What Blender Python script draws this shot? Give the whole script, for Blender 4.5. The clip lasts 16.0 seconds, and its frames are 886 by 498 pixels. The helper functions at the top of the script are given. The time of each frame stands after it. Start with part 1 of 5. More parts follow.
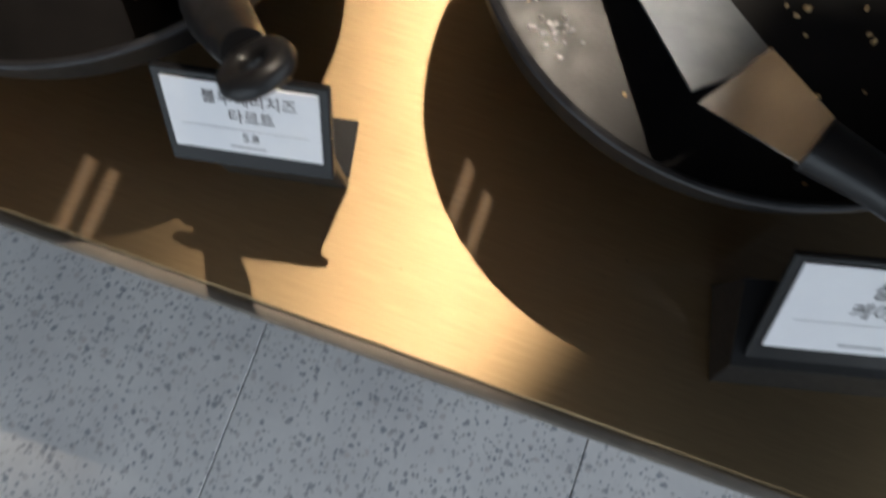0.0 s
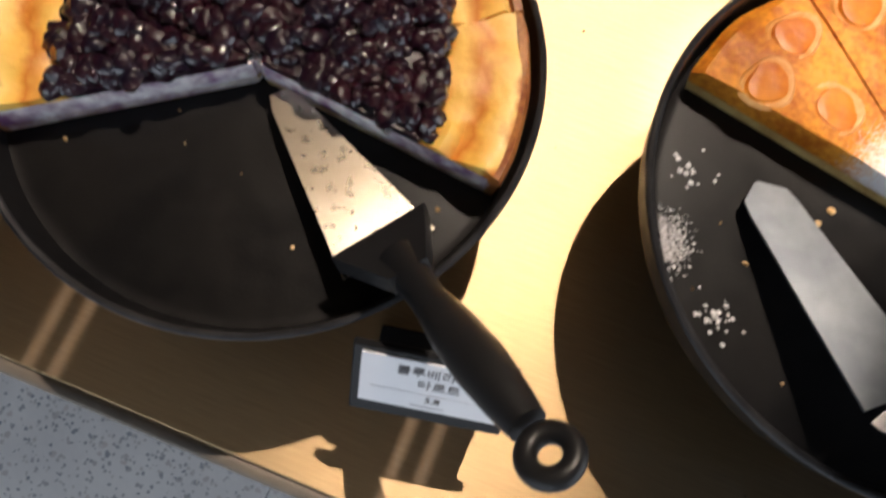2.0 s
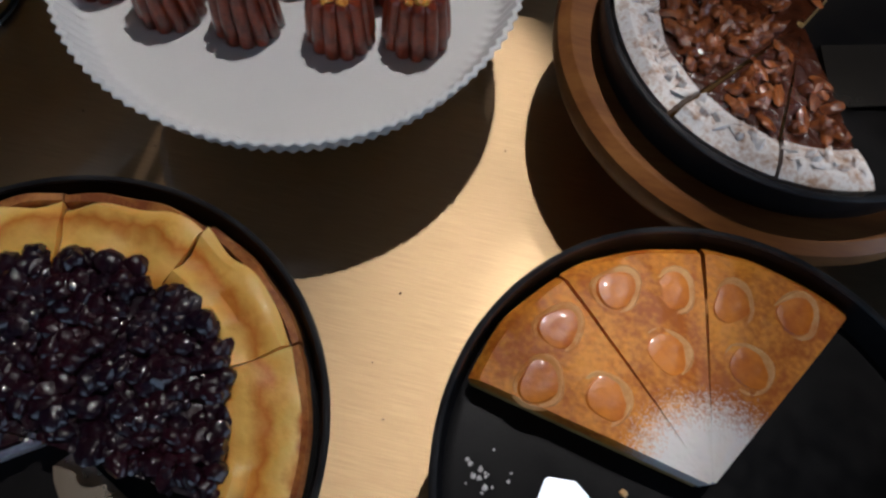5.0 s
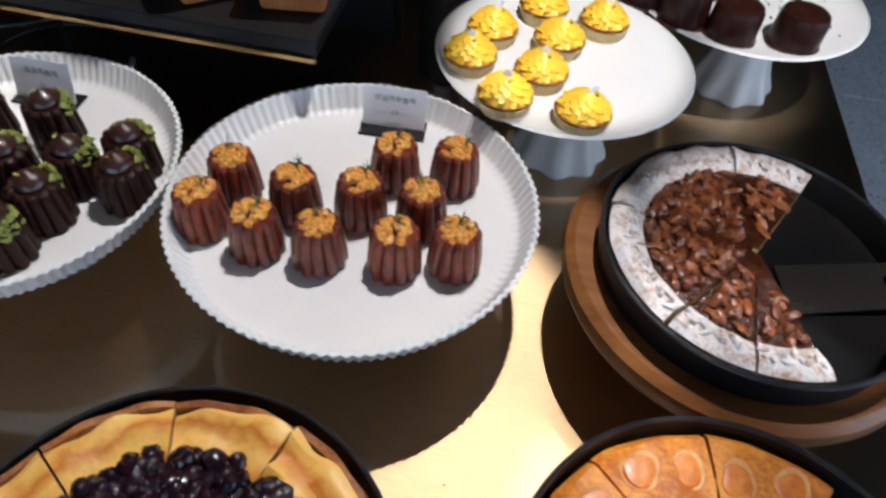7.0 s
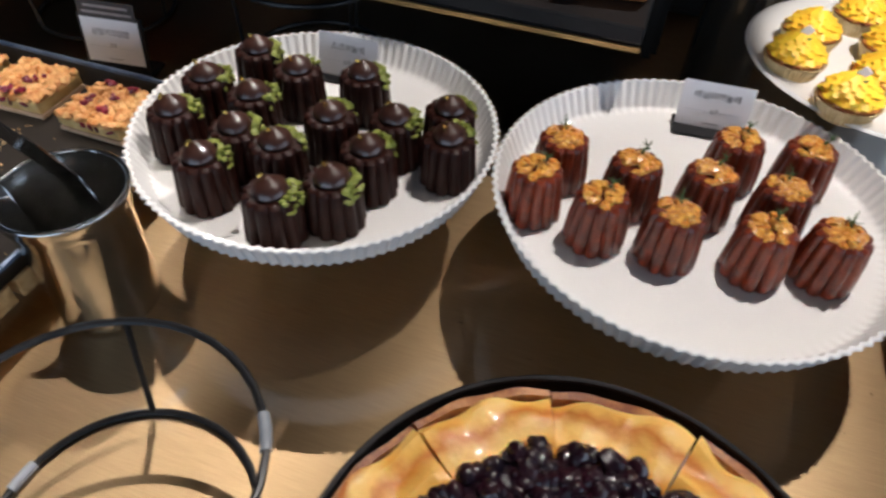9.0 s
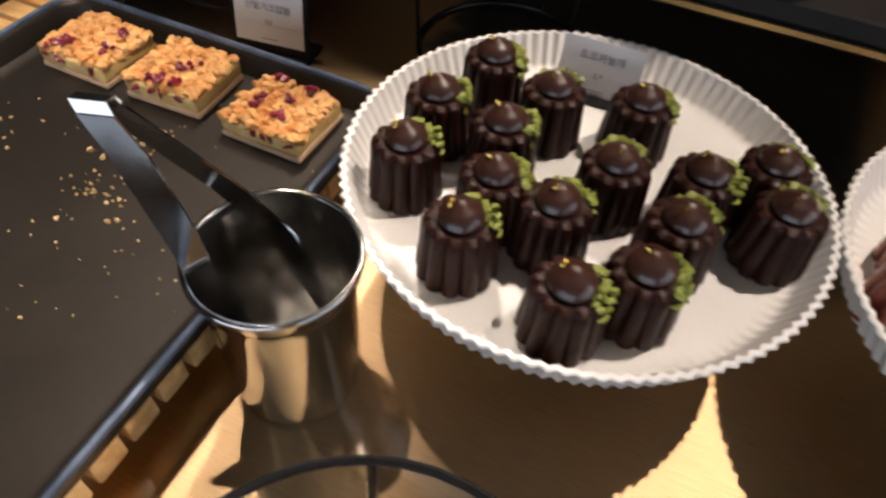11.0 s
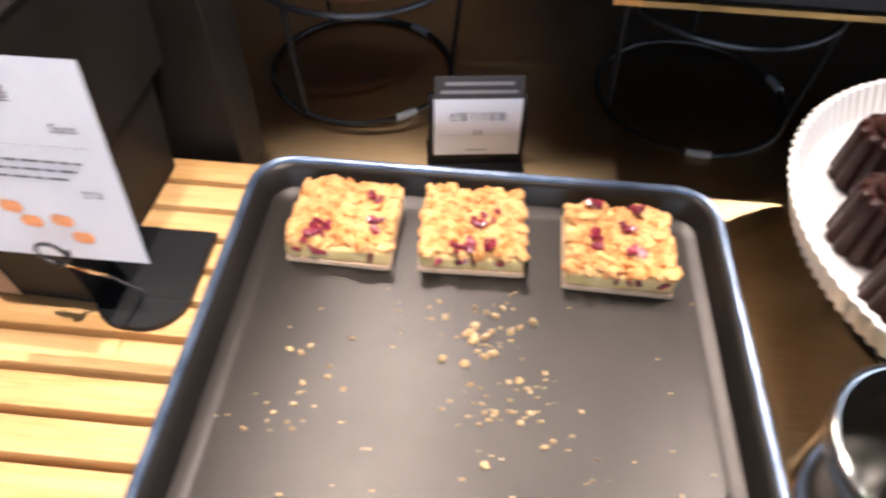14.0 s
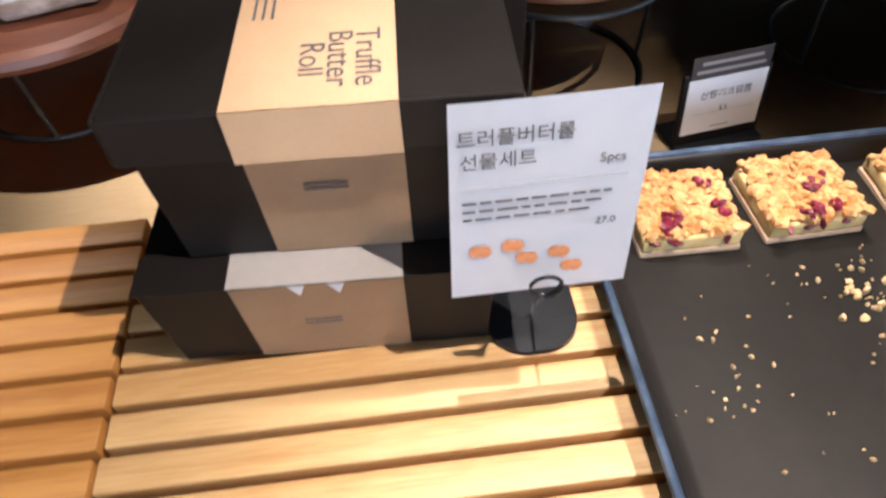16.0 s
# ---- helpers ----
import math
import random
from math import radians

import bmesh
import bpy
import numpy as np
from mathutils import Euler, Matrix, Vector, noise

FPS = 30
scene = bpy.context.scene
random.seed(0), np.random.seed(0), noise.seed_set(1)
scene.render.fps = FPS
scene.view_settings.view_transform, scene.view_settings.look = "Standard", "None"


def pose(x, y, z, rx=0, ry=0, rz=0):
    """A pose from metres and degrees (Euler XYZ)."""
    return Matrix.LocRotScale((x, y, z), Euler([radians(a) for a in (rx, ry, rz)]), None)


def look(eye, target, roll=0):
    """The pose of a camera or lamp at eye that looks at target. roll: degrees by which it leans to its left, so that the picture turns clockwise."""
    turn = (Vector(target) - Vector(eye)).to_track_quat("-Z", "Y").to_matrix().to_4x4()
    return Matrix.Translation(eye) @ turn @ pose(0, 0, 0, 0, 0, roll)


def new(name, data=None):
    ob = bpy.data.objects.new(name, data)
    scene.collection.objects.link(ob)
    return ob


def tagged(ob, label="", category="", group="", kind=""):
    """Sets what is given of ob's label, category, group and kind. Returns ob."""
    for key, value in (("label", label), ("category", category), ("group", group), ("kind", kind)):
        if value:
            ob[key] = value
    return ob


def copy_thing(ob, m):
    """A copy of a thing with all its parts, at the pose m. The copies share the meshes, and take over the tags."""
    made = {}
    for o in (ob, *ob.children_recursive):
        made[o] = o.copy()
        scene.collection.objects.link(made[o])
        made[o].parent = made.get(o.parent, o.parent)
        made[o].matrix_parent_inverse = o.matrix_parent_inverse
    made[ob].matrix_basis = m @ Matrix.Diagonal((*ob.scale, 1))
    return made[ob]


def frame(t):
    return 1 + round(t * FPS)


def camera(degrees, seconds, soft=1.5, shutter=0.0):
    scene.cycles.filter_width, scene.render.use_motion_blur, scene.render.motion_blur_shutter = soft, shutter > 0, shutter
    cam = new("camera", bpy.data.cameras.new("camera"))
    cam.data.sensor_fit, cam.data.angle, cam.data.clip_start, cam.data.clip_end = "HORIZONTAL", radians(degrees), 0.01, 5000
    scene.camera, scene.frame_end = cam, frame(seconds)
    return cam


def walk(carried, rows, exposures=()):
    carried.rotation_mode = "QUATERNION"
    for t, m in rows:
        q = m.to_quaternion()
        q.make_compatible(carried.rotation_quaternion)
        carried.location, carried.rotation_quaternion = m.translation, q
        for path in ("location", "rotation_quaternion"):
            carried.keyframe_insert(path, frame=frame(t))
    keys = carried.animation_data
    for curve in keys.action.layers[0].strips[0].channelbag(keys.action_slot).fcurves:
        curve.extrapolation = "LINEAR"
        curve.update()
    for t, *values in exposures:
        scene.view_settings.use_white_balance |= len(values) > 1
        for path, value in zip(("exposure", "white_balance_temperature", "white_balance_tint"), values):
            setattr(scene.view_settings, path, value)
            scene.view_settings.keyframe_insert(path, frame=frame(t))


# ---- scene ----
cam = camera(66.6, 16.0, soft=2.6, shutter=0.5)
PATH = [
    (0, (0.079, 0.009, 1.208), (-0.026, 0.294, -0.769), -0.7),
    (0.5, (0.008, 0.018, 1.184), (0.003, 0.47, -0.764), 17.9),
    (1, (-0.014, 0.038, 1.185), (-0.038, 0.479, -0.765), 16.7),
    (1.5, (-0.039, 0.051, 1.223), (-0.107, 0.491, -0.727), 12.8),
    (2, (-0.053, 0.066, 1.252), (-0.152, 0.538, -0.689), 10.4),
    (2.5, (-0.04, 0.111, 1.282), (-0.17, 0.661, -0.637), 9.0),
    (3, (-0.037, 0.168, 1.292), (-0.198, 0.834, -0.587), 8.0),
    (3.5, (-0.02, 0.203, 1.293), (-0.16, 0.92, -0.569), 7.8),
    (3.7, (-0.004, 0.207, 1.297), (-0.153, 0.943, -0.557), 7.1),
    (5.8, (0.002, 0.195, 1.31), (-0.03, 1.026, -0.508), 9.3),
    (6, (-0.009, 0.186, 1.342), (-0.065, 1.089, -0.442), 8.1),
    (6.5, (-0.011, 0.162, 1.378), (-0.116, 1.313, -0.255), 6.6),
    (7, (-0.041, 0.146, 1.39), (-0.176, 1.43, -0.138), 6.3),
    (7.5, (-0.07, 0.14, 1.382), (-0.25, 1.468, -0.102), 5.5),
    (8, (-0.116, 0.131, 1.356), (-0.389, 1.449, -0.124), 4.6),
    (8.5, (-0.195, 0.103, 1.314), (-0.559, 1.436, -0.133), 3.9),
    (9, (-0.248, 0.093, 1.297), (-0.664, 1.421, -0.14), 3.0),
    (9.2, (-0.273, 0.088, 1.301), (-0.687, 1.407, -0.144), 3.1),
    (11.3, (-0.522, 0.195, 1.232), (-0.995, 1.388, -0.302), 4.8),
    (11.5, (-0.553, 0.197, 1.231), (-1.022, 1.383, -0.309), 5.1),
    (12, (-0.614, 0.193, 1.237), (-1.093, 1.376, -0.303), 5.1),
    (12.5, (-0.702, 0.168, 1.234), (-1.21, 1.324, -0.317), 4.1),
    (13, (-0.794, 0.152, 1.23), (-1.244, 1.335, -0.319), 2.2),
    (13.5, (-0.819, 0.193, 1.235), (-0.987, 1.487, -0.28), 1.9),
    (14, (-0.895, 0.225, 1.242), (-0.975, 1.507, -0.291), 2.1),
    (14.5, (-1.029, 0.209, 1.215), (-1.145, 1.466, -0.335), 0.2),
    (15, (-1.149, 0.178, 1.218), (-1.259, 1.414, -0.35), -1.9),
    (15.5, (-1.189, 0.189, 1.248), (-1.196, 1.447, -0.307), -2.8),
    (16, (-1.201, 0.226, 1.253), (-1.115, 1.501, -0.286), -3.4),
]
walk(cam, [(t, look(eye, target, roll)) for t, eye, target, roll in PATH],
     [(0.0, 0.45, 6900, 12), (0.6, -0.5, 7500, 19), (1.4, 0.25, 7200, 18), (2.1, 0.35, 7000, 16), (2.6, -0.25, 7100, 18), (3.1, -0.95, 7000, 16), (3.7, -1.05, 6100, 12), (6.0, -0.75, 5600, 12), (7.0, -0.05, 5600, 12), (9.2, 0.0, 6100, 14), (11.3, 0.05, 6900, 18), (12.0, 0.3, 6900, 20), (12.7, 0.95, 6700, 19), (13.5, 1.25, 6200, 16), (14.3, 1.0, 6100, 19), (16.0, 0.9, 5800, 15)])

# ---- world, sun and large lights ----
world = bpy.data.worlds.new("world")
scene.world = world
world.use_nodes = True
_n = world.node_tree.nodes
_sky = _n.new("ShaderNodeTexSky")
_sky.sky_type, _sky.sun_disc = "NISHITA", False
_sky.sun_elevation, _sky.sun_rotation = radians(42), radians(70)
world.node_tree.links.new(_sky.outputs[0], _n["Background"].inputs[0])
_n["Background"].inputs[1].default_value = 0.12

sun = new("sun", bpy.data.lights.new("sun", "SUN"))
sun.data.energy, sun.data.angle, sun.data.color = 1.0, radians(10), (1.0, 0.96, 0.9)
sun.matrix_world = look((0, 0, 0), (-0.3, 0.9, -1.6))


def area(name, eye, target, w, h, watts, colour):
    lamp = new(name, bpy.data.lights.new(name, "AREA"))
    lamp.data.shape, lamp.data.size, lamp.data.size_y = "RECTANGLE", w, h
    lamp.data.energy, lamp.data.color = watts, colour
    lamp.matrix_world = look(eye, target)
    return lamp


def spot(name, eye, target, watts, colour, angle, blend, radius=0.009):
    lamp = new(name, bpy.data.lights.new(name, "SPOT"))
    lamp.data.energy, lamp.data.color, lamp.data.shadow_soft_size = watts, colour, radius
    lamp.data.spot_size, lamp.data.spot_blend = radians(angle), blend
    lamp.matrix_world = look(eye, target)
    return lamp


WARM = (1.0, 0.90, 0.77)
DAY = (0.70, 0.85, 1.0)
area("window_light", (3.35, -0.6, 1.45), (-3, -0.6, 1.2), 4.6, 2.2, 45, DAY)
area("front_window_light", (-0.6, -3.85, 1.5), (-0.6, 2, 1.0), 5.0, 2.2, 68, DAY)
# place of each head, the point it is aimed at, watts, cone and softness of its edge
# all heads are unseen: the first fits cast shadows, others are added to brighten goods
SPOTS = [((0.02, 1.02), (-0.35, 0.28), 105, 34, 0.2), ((0.30, 1.05), (0.17, 0.36), 70, 11, 0.5), ((0.50, 0.10), (0.20, 0.64), 100, 10, 0.5), ((0.15, 0.15), (0.00, 0.93), 170, 11, 0.5), ((0.42, 0.30), (0.25, 1.12), 150, 11, 0.5), ((-1.12, 1.40), (-0.71, 0.36), 100, 20, 0.5), ((-0.50, 0.10), (-1.42, 0.40), 105, 42, 0.85), ((-1.15, 0.75), (-0.95, 0.32), 75, 30, 0.85), ((-1.80, 1.30), (-1.74, 0.82), 60, 30, 0.85)]
for (sx, sy), (ax_, ay_), watts, cone, soft_edge in SPOTS:
    spot("unseen_spot_light", (sx, sy, 2.47), (ax_, ay_, 0.8), watts, WARM, cone, soft_edge)

# ---- materials ----


def mat(name, c1, c2=None, rough=0.5, metal=0.0, s1=8.0, s2=120.0, bump=0.0, bscale=200.0, coat=0.0, r2=None, stretch=(1, 1, 1), sss=0.0, spec=0.5, fine=0.25, lo=0.35, hi=0.65, island=0.0):
    """Two colours mixed by a broad noise and a fine one, at real-world size."""
    m = bpy.data.materials.new(name)
    m.use_nodes = True
    nt = m.node_tree
    N, L = nt.nodes, nt.links
    b = N["Principled BSDF"]
    b.inputs["Metallic"].default_value = metal
    b.inputs["Coat Weight"].default_value = coat
    b.inputs["Coat Roughness"].default_value = 0.08
    b.inputs["Specular IOR Level"].default_value = spec
    if sss:
        b.inputs["Subsurface Weight"].default_value = sss
        b.inputs["Subsurface Scale"].default_value = 0.004
    c2 = c2 or tuple(v * 0.8 for v in c1)
    tc = N.new("ShaderNodeTexCoord")
    mp = N.new("ShaderNodeMapping")
    mp.inputs["Scale"].default_value = stretch
    L.new(tc.outputs["Object"], mp.inputs[0])
    a = N.new("ShaderNodeTexNoise")
    a.inputs["Scale"].default_value, a.inputs["Detail"].default_value = s1, 4
    f = N.new("ShaderNodeTexNoise")
    f.inputs["Scale"].default_value, f.inputs["Detail"].default_value = s2, 3
    L.new(mp.outputs[0], a.inputs[0])
    L.new(mp.outputs[0], f.inputs[0])
    add = N.new("ShaderNodeMath")
    add.operation = "MULTIPLY_ADD"
    add.inputs[1].default_value = fine
    L.new(f.outputs[0], add.inputs[0])
    sub = N.new("ShaderNodeMath")
    sub.operation = "SUBTRACT"
    sub.inputs[1].default_value = fine * 0.5
    L.new(a.outputs[0], sub.inputs[0])
    L.new(sub.outputs[0], add.inputs[2])
    rmp = N.new("ShaderNodeMapRange")
    rmp.inputs[1].default_value, rmp.inputs[2].default_value = lo, hi
    L.new(add.outputs[0], rmp.inputs[0])
    last = rmp.outputs[0]
    if island:
        oi = N.new("ShaderNodeObjectInfo")
        k = N.new("ShaderNodeMath")
        k.operation = "MULTIPLY_ADD"
        k.inputs[1].default_value = island
        L.new(oi.outputs["Random"], k.inputs[0])
        L.new(last, k.inputs[2])
        j = N.new("ShaderNodeMath")
        j.operation = "SUBTRACT"
        j.inputs[1].default_value = island * 0.5
        L.new(k.outputs[0], j.inputs[0])
        last = j.outputs[0]
    mix = N.new("ShaderNodeMix")
    mix.data_type = "RGBA"
    mix.inputs[6].default_value, mix.inputs[7].default_value = (*c1, 1), (*c2, 1)
    L.new(last, mix.inputs[0])
    L.new(mix.outputs[2], b.inputs["Base Color"])
    if r2 is not None:
        rr = N.new("ShaderNodeMapRange")
        rr.inputs[3].default_value, rr.inputs[4].default_value = rough, r2
        rr.inputs[1].default_value, rr.inputs[2].default_value = 0.3, 0.7
        L.new(f.outputs[0], rr.inputs[0])
        L.new(rr.outputs[0], b.inputs["Roughness"])
    else:
        b.inputs["Roughness"].default_value = rough
    if bump:
        t = N.new("ShaderNodeTexNoise")
        t.inputs["Scale"].default_value, t.inputs["Detail"].default_value = bscale, 3
        L.new(mp.outputs[0], t.inputs[0])
        bp = N.new("ShaderNodeBump")
        bp.inputs["Strength"].default_value, bp.inputs["Distance"].default_value = 1.0, bump
        L.new(t.outputs[0], bp.inputs["Height"])
        L.new(bp.outputs[0], b.inputs["Normal"])
    return m


def terrazzo():
    m = mat("terrazzo", (0.78, 0.77, 0.75), (0.68, 0.67, 0.66), rough=0.35, s1=6, s2=90, r2=0.45)
    nt = m.node_tree
    N, L = nt.nodes, nt.links
    b = N["Principled BSDF"]
    base = b.inputs["Base Color"].links[0].from_socket
    geo = N.new("ShaderNodeNewGeometry")
    for scale, thr, dark, light in ((68, 0.36, (0.30, 0.32, 0.35), (0.62, 0.58, 0.56)), (130, 0.42, (0.28, 0.30, 0.33), (0.6, 0.58, 0.55))):
        v = N.new("ShaderNodeTexVoronoi")
        v.inputs["Scale"].default_value, v.inputs["Randomness"].default_value = scale, 1.0
        warp = N.new("ShaderNodeTexNoise")
        warp.inputs["Scale"].default_value = scale * 1.2
        vm = N.new("ShaderNodeVectorMath")
        vm.operation = "MULTIPLY_ADD"
        vm.inputs[1].default_value = (0.9 / scale,) * 3
        L.new(geo.outputs["Position"], warp.inputs[0])
        L.new(warp.outputs["Color"], vm.inputs[0])
        L.new(geo.outputs["Position"], vm.inputs[2])
        L.new(vm.outputs[0], v.inputs["Vector"])
        sep = N.new("ShaderNodeSeparateColor")
        L.new(v.outputs["Color"], sep.inputs[0])
        lt = N.new("ShaderNodeMath")
        lt.operation = "LESS_THAN"
        lt.inputs[1].default_value = thr
        L.new(v.outputs["Distance"], lt.inputs[0])
        pick = N.new("ShaderNodeMath")
        pick.operation = "LESS_THAN"
        pick.inputs[1].default_value = 0.34
        L.new(sep.outputs[0], pick.inputs[0])
        both = N.new("ShaderNodeMath")
        both.operation = "MULTIPLY"
        L.new(lt.outputs[0], both.inputs[0])
        L.new(pick.outputs[0], both.inputs[1])
        chip = N.new("ShaderNodeMix")
        chip.data_type = "RGBA"
        chip.inputs[6].default_value, chip.inputs[7].default_value = (*dark, 1), (*light, 1)
        L.new(sep.outputs[1], chip.inputs[0])
        mix = N.new("ShaderNodeMix")
        mix.data_type = "RGBA"
        L.new(both.outputs[0], mix.inputs[0])
        L.new(base, mix.inputs[6])
        L.new(chip.outputs[2], mix.inputs[7])
        base = mix.outputs[2]
    L.new(base, b.inputs["Base Color"])
    return m


def counter_steel():
    """Brushed sheet: a broad satin sheen drawn out across the brushing, under a thin clear polish."""
    m = mat("counter_steel", (0.58, 0.41, 0.225), (0.49, 0.34, 0.185), s1=5, s2=40, stretch=(6, 260, 260))
    N, L = m.node_tree.nodes, m.node_tree.links
    b = N["Principled BSDF"]
    colour = b.inputs["Base Color"].links[0].from_socket
    tan = N.new("ShaderNodeTangent")
    tan.direction_type, tan.axis = "RADIAL", "X"
    satin = N.new("ShaderNodeBsdfAnisotropic")
    satin.distribution = "BECKMANN"
    satin.inputs["Roughness"].default_value, satin.inputs["Anisotropy"].default_value = 0.5, -0.4
    L.new(colour, satin.inputs["Color"])
    L.new(tan.outputs[0], satin.inputs["Tangent"])
    ns = N.new("ShaderNodeTexNoise")
    ns.inputs["Scale"].default_value, ns.inputs["Detail"].default_value = 9, 5
    mr = N.new("ShaderNodeMapRange")
    mr.inputs[3].default_value, mr.inputs[4].default_value = 0.47, 0.56
    L.new(ns.outputs[0], mr.inputs[0])
    L.new(mr.outputs[0], satin.inputs["Roughness"])
    clear = N.new("ShaderNodeBsdfAnisotropic")
    clear.distribution = "BECKMANN"
    clear.inputs["Color"].default_value, clear.inputs["Roughness"].default_value = (0.85, 0.78, 0.70, 1), 0.06
    mix = N.new("ShaderNodeMixShader")
    # no clear polish in this oval, which hides the main spot's mirrored glint
    geo = N.new("ShaderNodeNewGeometry")
    dulled = N.new("ShaderNodeMapping")
    dulled.inputs["Location"].default_value, dulled.inputs["Scale"].default_value = (0.15, -2.0, 0.0), (10.0, 6.4, 0.0)
    L.new(geo.outputs["Position"], dulled.inputs[0])
    far = N.new("ShaderNodeVectorMath")
    far.operation = "LENGTH"
    L.new(dulled.outputs[0], far.inputs[0])
    left = N.new("ShaderNodeMapRange")
    left.inputs[1].default_value, left.inputs[2].default_value = 0.85, 1.25
    left.inputs[3].default_value, left.inputs[4].default_value = 0.0, 0.15
    L.new(far.outputs["Value"], left.inputs[0])
    L.new(left.outputs[0], mix.inputs[0])
    L.new(satin.outputs[0], mix.inputs[1])
    L.new(clear.outputs[0], mix.inputs[2])
    L.new(mix.outputs[0], N["Material Output"].inputs["Surface"])
    N.remove(b)
    return m


STEEL = counter_steel()
EDGE = mat("counter_edge", (0.20, 0.17, 0.14), (0.15, 0.13, 0.11), rough=0.6, metal=0.4, s1=20, s2=150)
CHROME = mat("polished_steel", (0.62, 0.62, 0.62), (0.55, 0.55, 0.55), rough=0.07, metal=1.0, r2=0.13, s2=60)
BLADE = mat("blade_steel", (0.6, 0.6, 0.6), (0.54, 0.54, 0.54), rough=0.18, metal=1.0, r2=0.27, s1=12, s2=30)
SPREADER = mat("scratched_blade_steel", (0.44, 0.49, 0.54), (0.32, 0.36, 0.41), rough=0.34, metal=1.0, r2=0.40, s1=30, s2=60)
SERVER = mat("worn_server_steel", (0.56, 0.49, 0.40), (0.46, 0.39, 0.30), rough=0.26, metal=1.0, r2=0.32, s1=25, s2=140)
DULLBLADE = mat("dull_server_steel", (0.11, 0.10, 0.085), (0.09, 0.082, 0.07), rough=0.34, metal=1.0, r2=0.36, s1=20, s2=120)
TERRAZZO = terrazzo()
JOINT = mat("floor_joint", (0.2, 0.2, 0.2), rough=0.9)
CEIL = mat("dark_ceiling", (0.016, 0.015, 0.015), (0.012, 0.012, 0.012), rough=0.85, s1=2)
WALL = mat("grey_wall", (0.20, 0.19, 0.18), (0.16, 0.15, 0.145), rough=0.85, s1=1.5, bump=0.0005, bscale=60)
DARKWALL = mat("dark_wall", (0.06, 0.055, 0.05), (0.045, 0.042, 0.04), rough=0.7, s1=2)
BLACK = mat("black_plastic", (0.007, 0.007, 0.008), (0.011, 0.011, 0.012), rough=0.34, r2=0.45, s2=300, bump=0.00005, bscale=900, spec=0.3)
WIRE = mat("black_wire", (0.01, 0.01, 0.011), (0.018, 0.018, 0.02), rough=0.35, metal=0.3)
SLEEVE = mat("wire_sleeve", (0.30, 0.32, 0.35), (0.22, 0.24, 0.27), rough=0.45)
PANRIM = mat("black_pan_rim", (0.012, 0.012, 0.014), (0.03, 0.03, 0.032), rough=0.28, s1=40, s2=220)
CUPSTEEL = mat("satin_cup_steel", (0.60, 0.59, 0.57), (0.52, 0.51, 0.49), rough=0.09, metal=1.0, r2=0.18, s1=10, s2=80)
PAN = mat("nonstick_pan", (0.006, 0.006, 0.007), (0.012, 0.011, 0.011), rough=0.30, s1=10, s2=90, r2=0.42, bump=0.0001, bscale=400, spec=0.18)
TRAYMAT = mat("baking_tray_coating", (0.034, 0.029, 0.025), (0.026, 0.022, 0.019), rough=0.38, metal=0.6, spec=0.25, s1=9, s2=70, r2=0.40, bump=0.00003, bscale=150)
TRAYRIM = mat("worn_tray_rim", (0.05, 0.075, 0.12), (0.12, 0.16, 0.23), rough=0.35, metal=0.5, s1=30, s2=200)
CERAMIC = mat("white_ceramic", (0.80, 0.79, 0.77), (0.76, 0.75, 0.74), rough=0.32, s1=6, s2=60, coat=0.3)
WOOD = mat("light_wood", (0.70, 0.44, 0.19), (0.54, 0.29, 0.10), rough=0.5, s1=9, s2=60, stretch=(0.6, 9, 9), bump=0.0002, bscale=60, island=0.5, fine=0.5)
WOOD2 = mat("orange_wood", (0.50, 0.23, 0.055), (0.38, 0.15, 0.03), rough=0.5, s1=9, s2=60, stretch=(0.6, 9, 9), bump=0.0002, bscale=60, island=0.5, fine=0.5)
RAIL = mat("rail_wood", (0.55, 0.42, 0.33), (0.45, 0.33, 0.25), rough=0.6, s1=20)
BOARD = mat("turned_wood", (0.30, 0.12, 0.03), (0.20, 0.07, 0.018), rough=0.38, s1=6, s2=40, stretch=(1, 8, 8), bump=0.0002, bscale=50, fine=0.4, coat=0.15)
BOARD2 = mat("red_brown_wood", (0.17, 0.055, 0.025), (0.11, 0.035, 0.015), rough=0.4, s1=6, s2=40, stretch=(1, 8, 8), fine=0.4, coat=0.15)
PAPER = mat("white_paper", (0.80, 0.79, 0.80), (0.76, 0.75, 0.77), rough=0.75, s1=15)
INK = mat("grey_ink", (0.10, 0.09, 0.09), rough=0.8)
PALEINK = mat("pale_ink", (0.45, 0.44, 0.45), rough=0.8)
HEADER = mat("card_header", (0.05, 0.042, 0.04), rough=0.7)
HEADINK = mat("header_ink", (0.30, 0.27, 0.26), rough=0.7)
ORANGEINK = mat("orange_ink", (0.62, 0.25, 0.10), (0.52, 0.19, 0.07), rough=0.8, s1=200)
KRAFT = mat("kraft_card", (0.56, 0.36, 0.20), (0.50, 0.31, 0.165), rough=0.75, s1=14, s2=350, bump=0.00005, bscale=700)
CARTON = mat("black_carton", (0.009, 0.007, 0.0058), (0.014, 0.011, 0.009), rough=0.5, spec=0.15, s1=10, s2=300)
CARTONIN = mat("carton_inside", (0.40, 0.35, 0.31), (0.34, 0.30, 0.26), rough=0.8, s1=14)
WHITEINK = mat("white_ink", (0.75, 0.75, 0.75), rough=0.7)
CRUST = mat("baked_crust", (0.46, 0.18, 0.04), (0.22, 0.06, 0.014), rough=0.5, s1=45, s2=300, bump=0.0008, bscale=220, sss=0.05, fine=0.5)
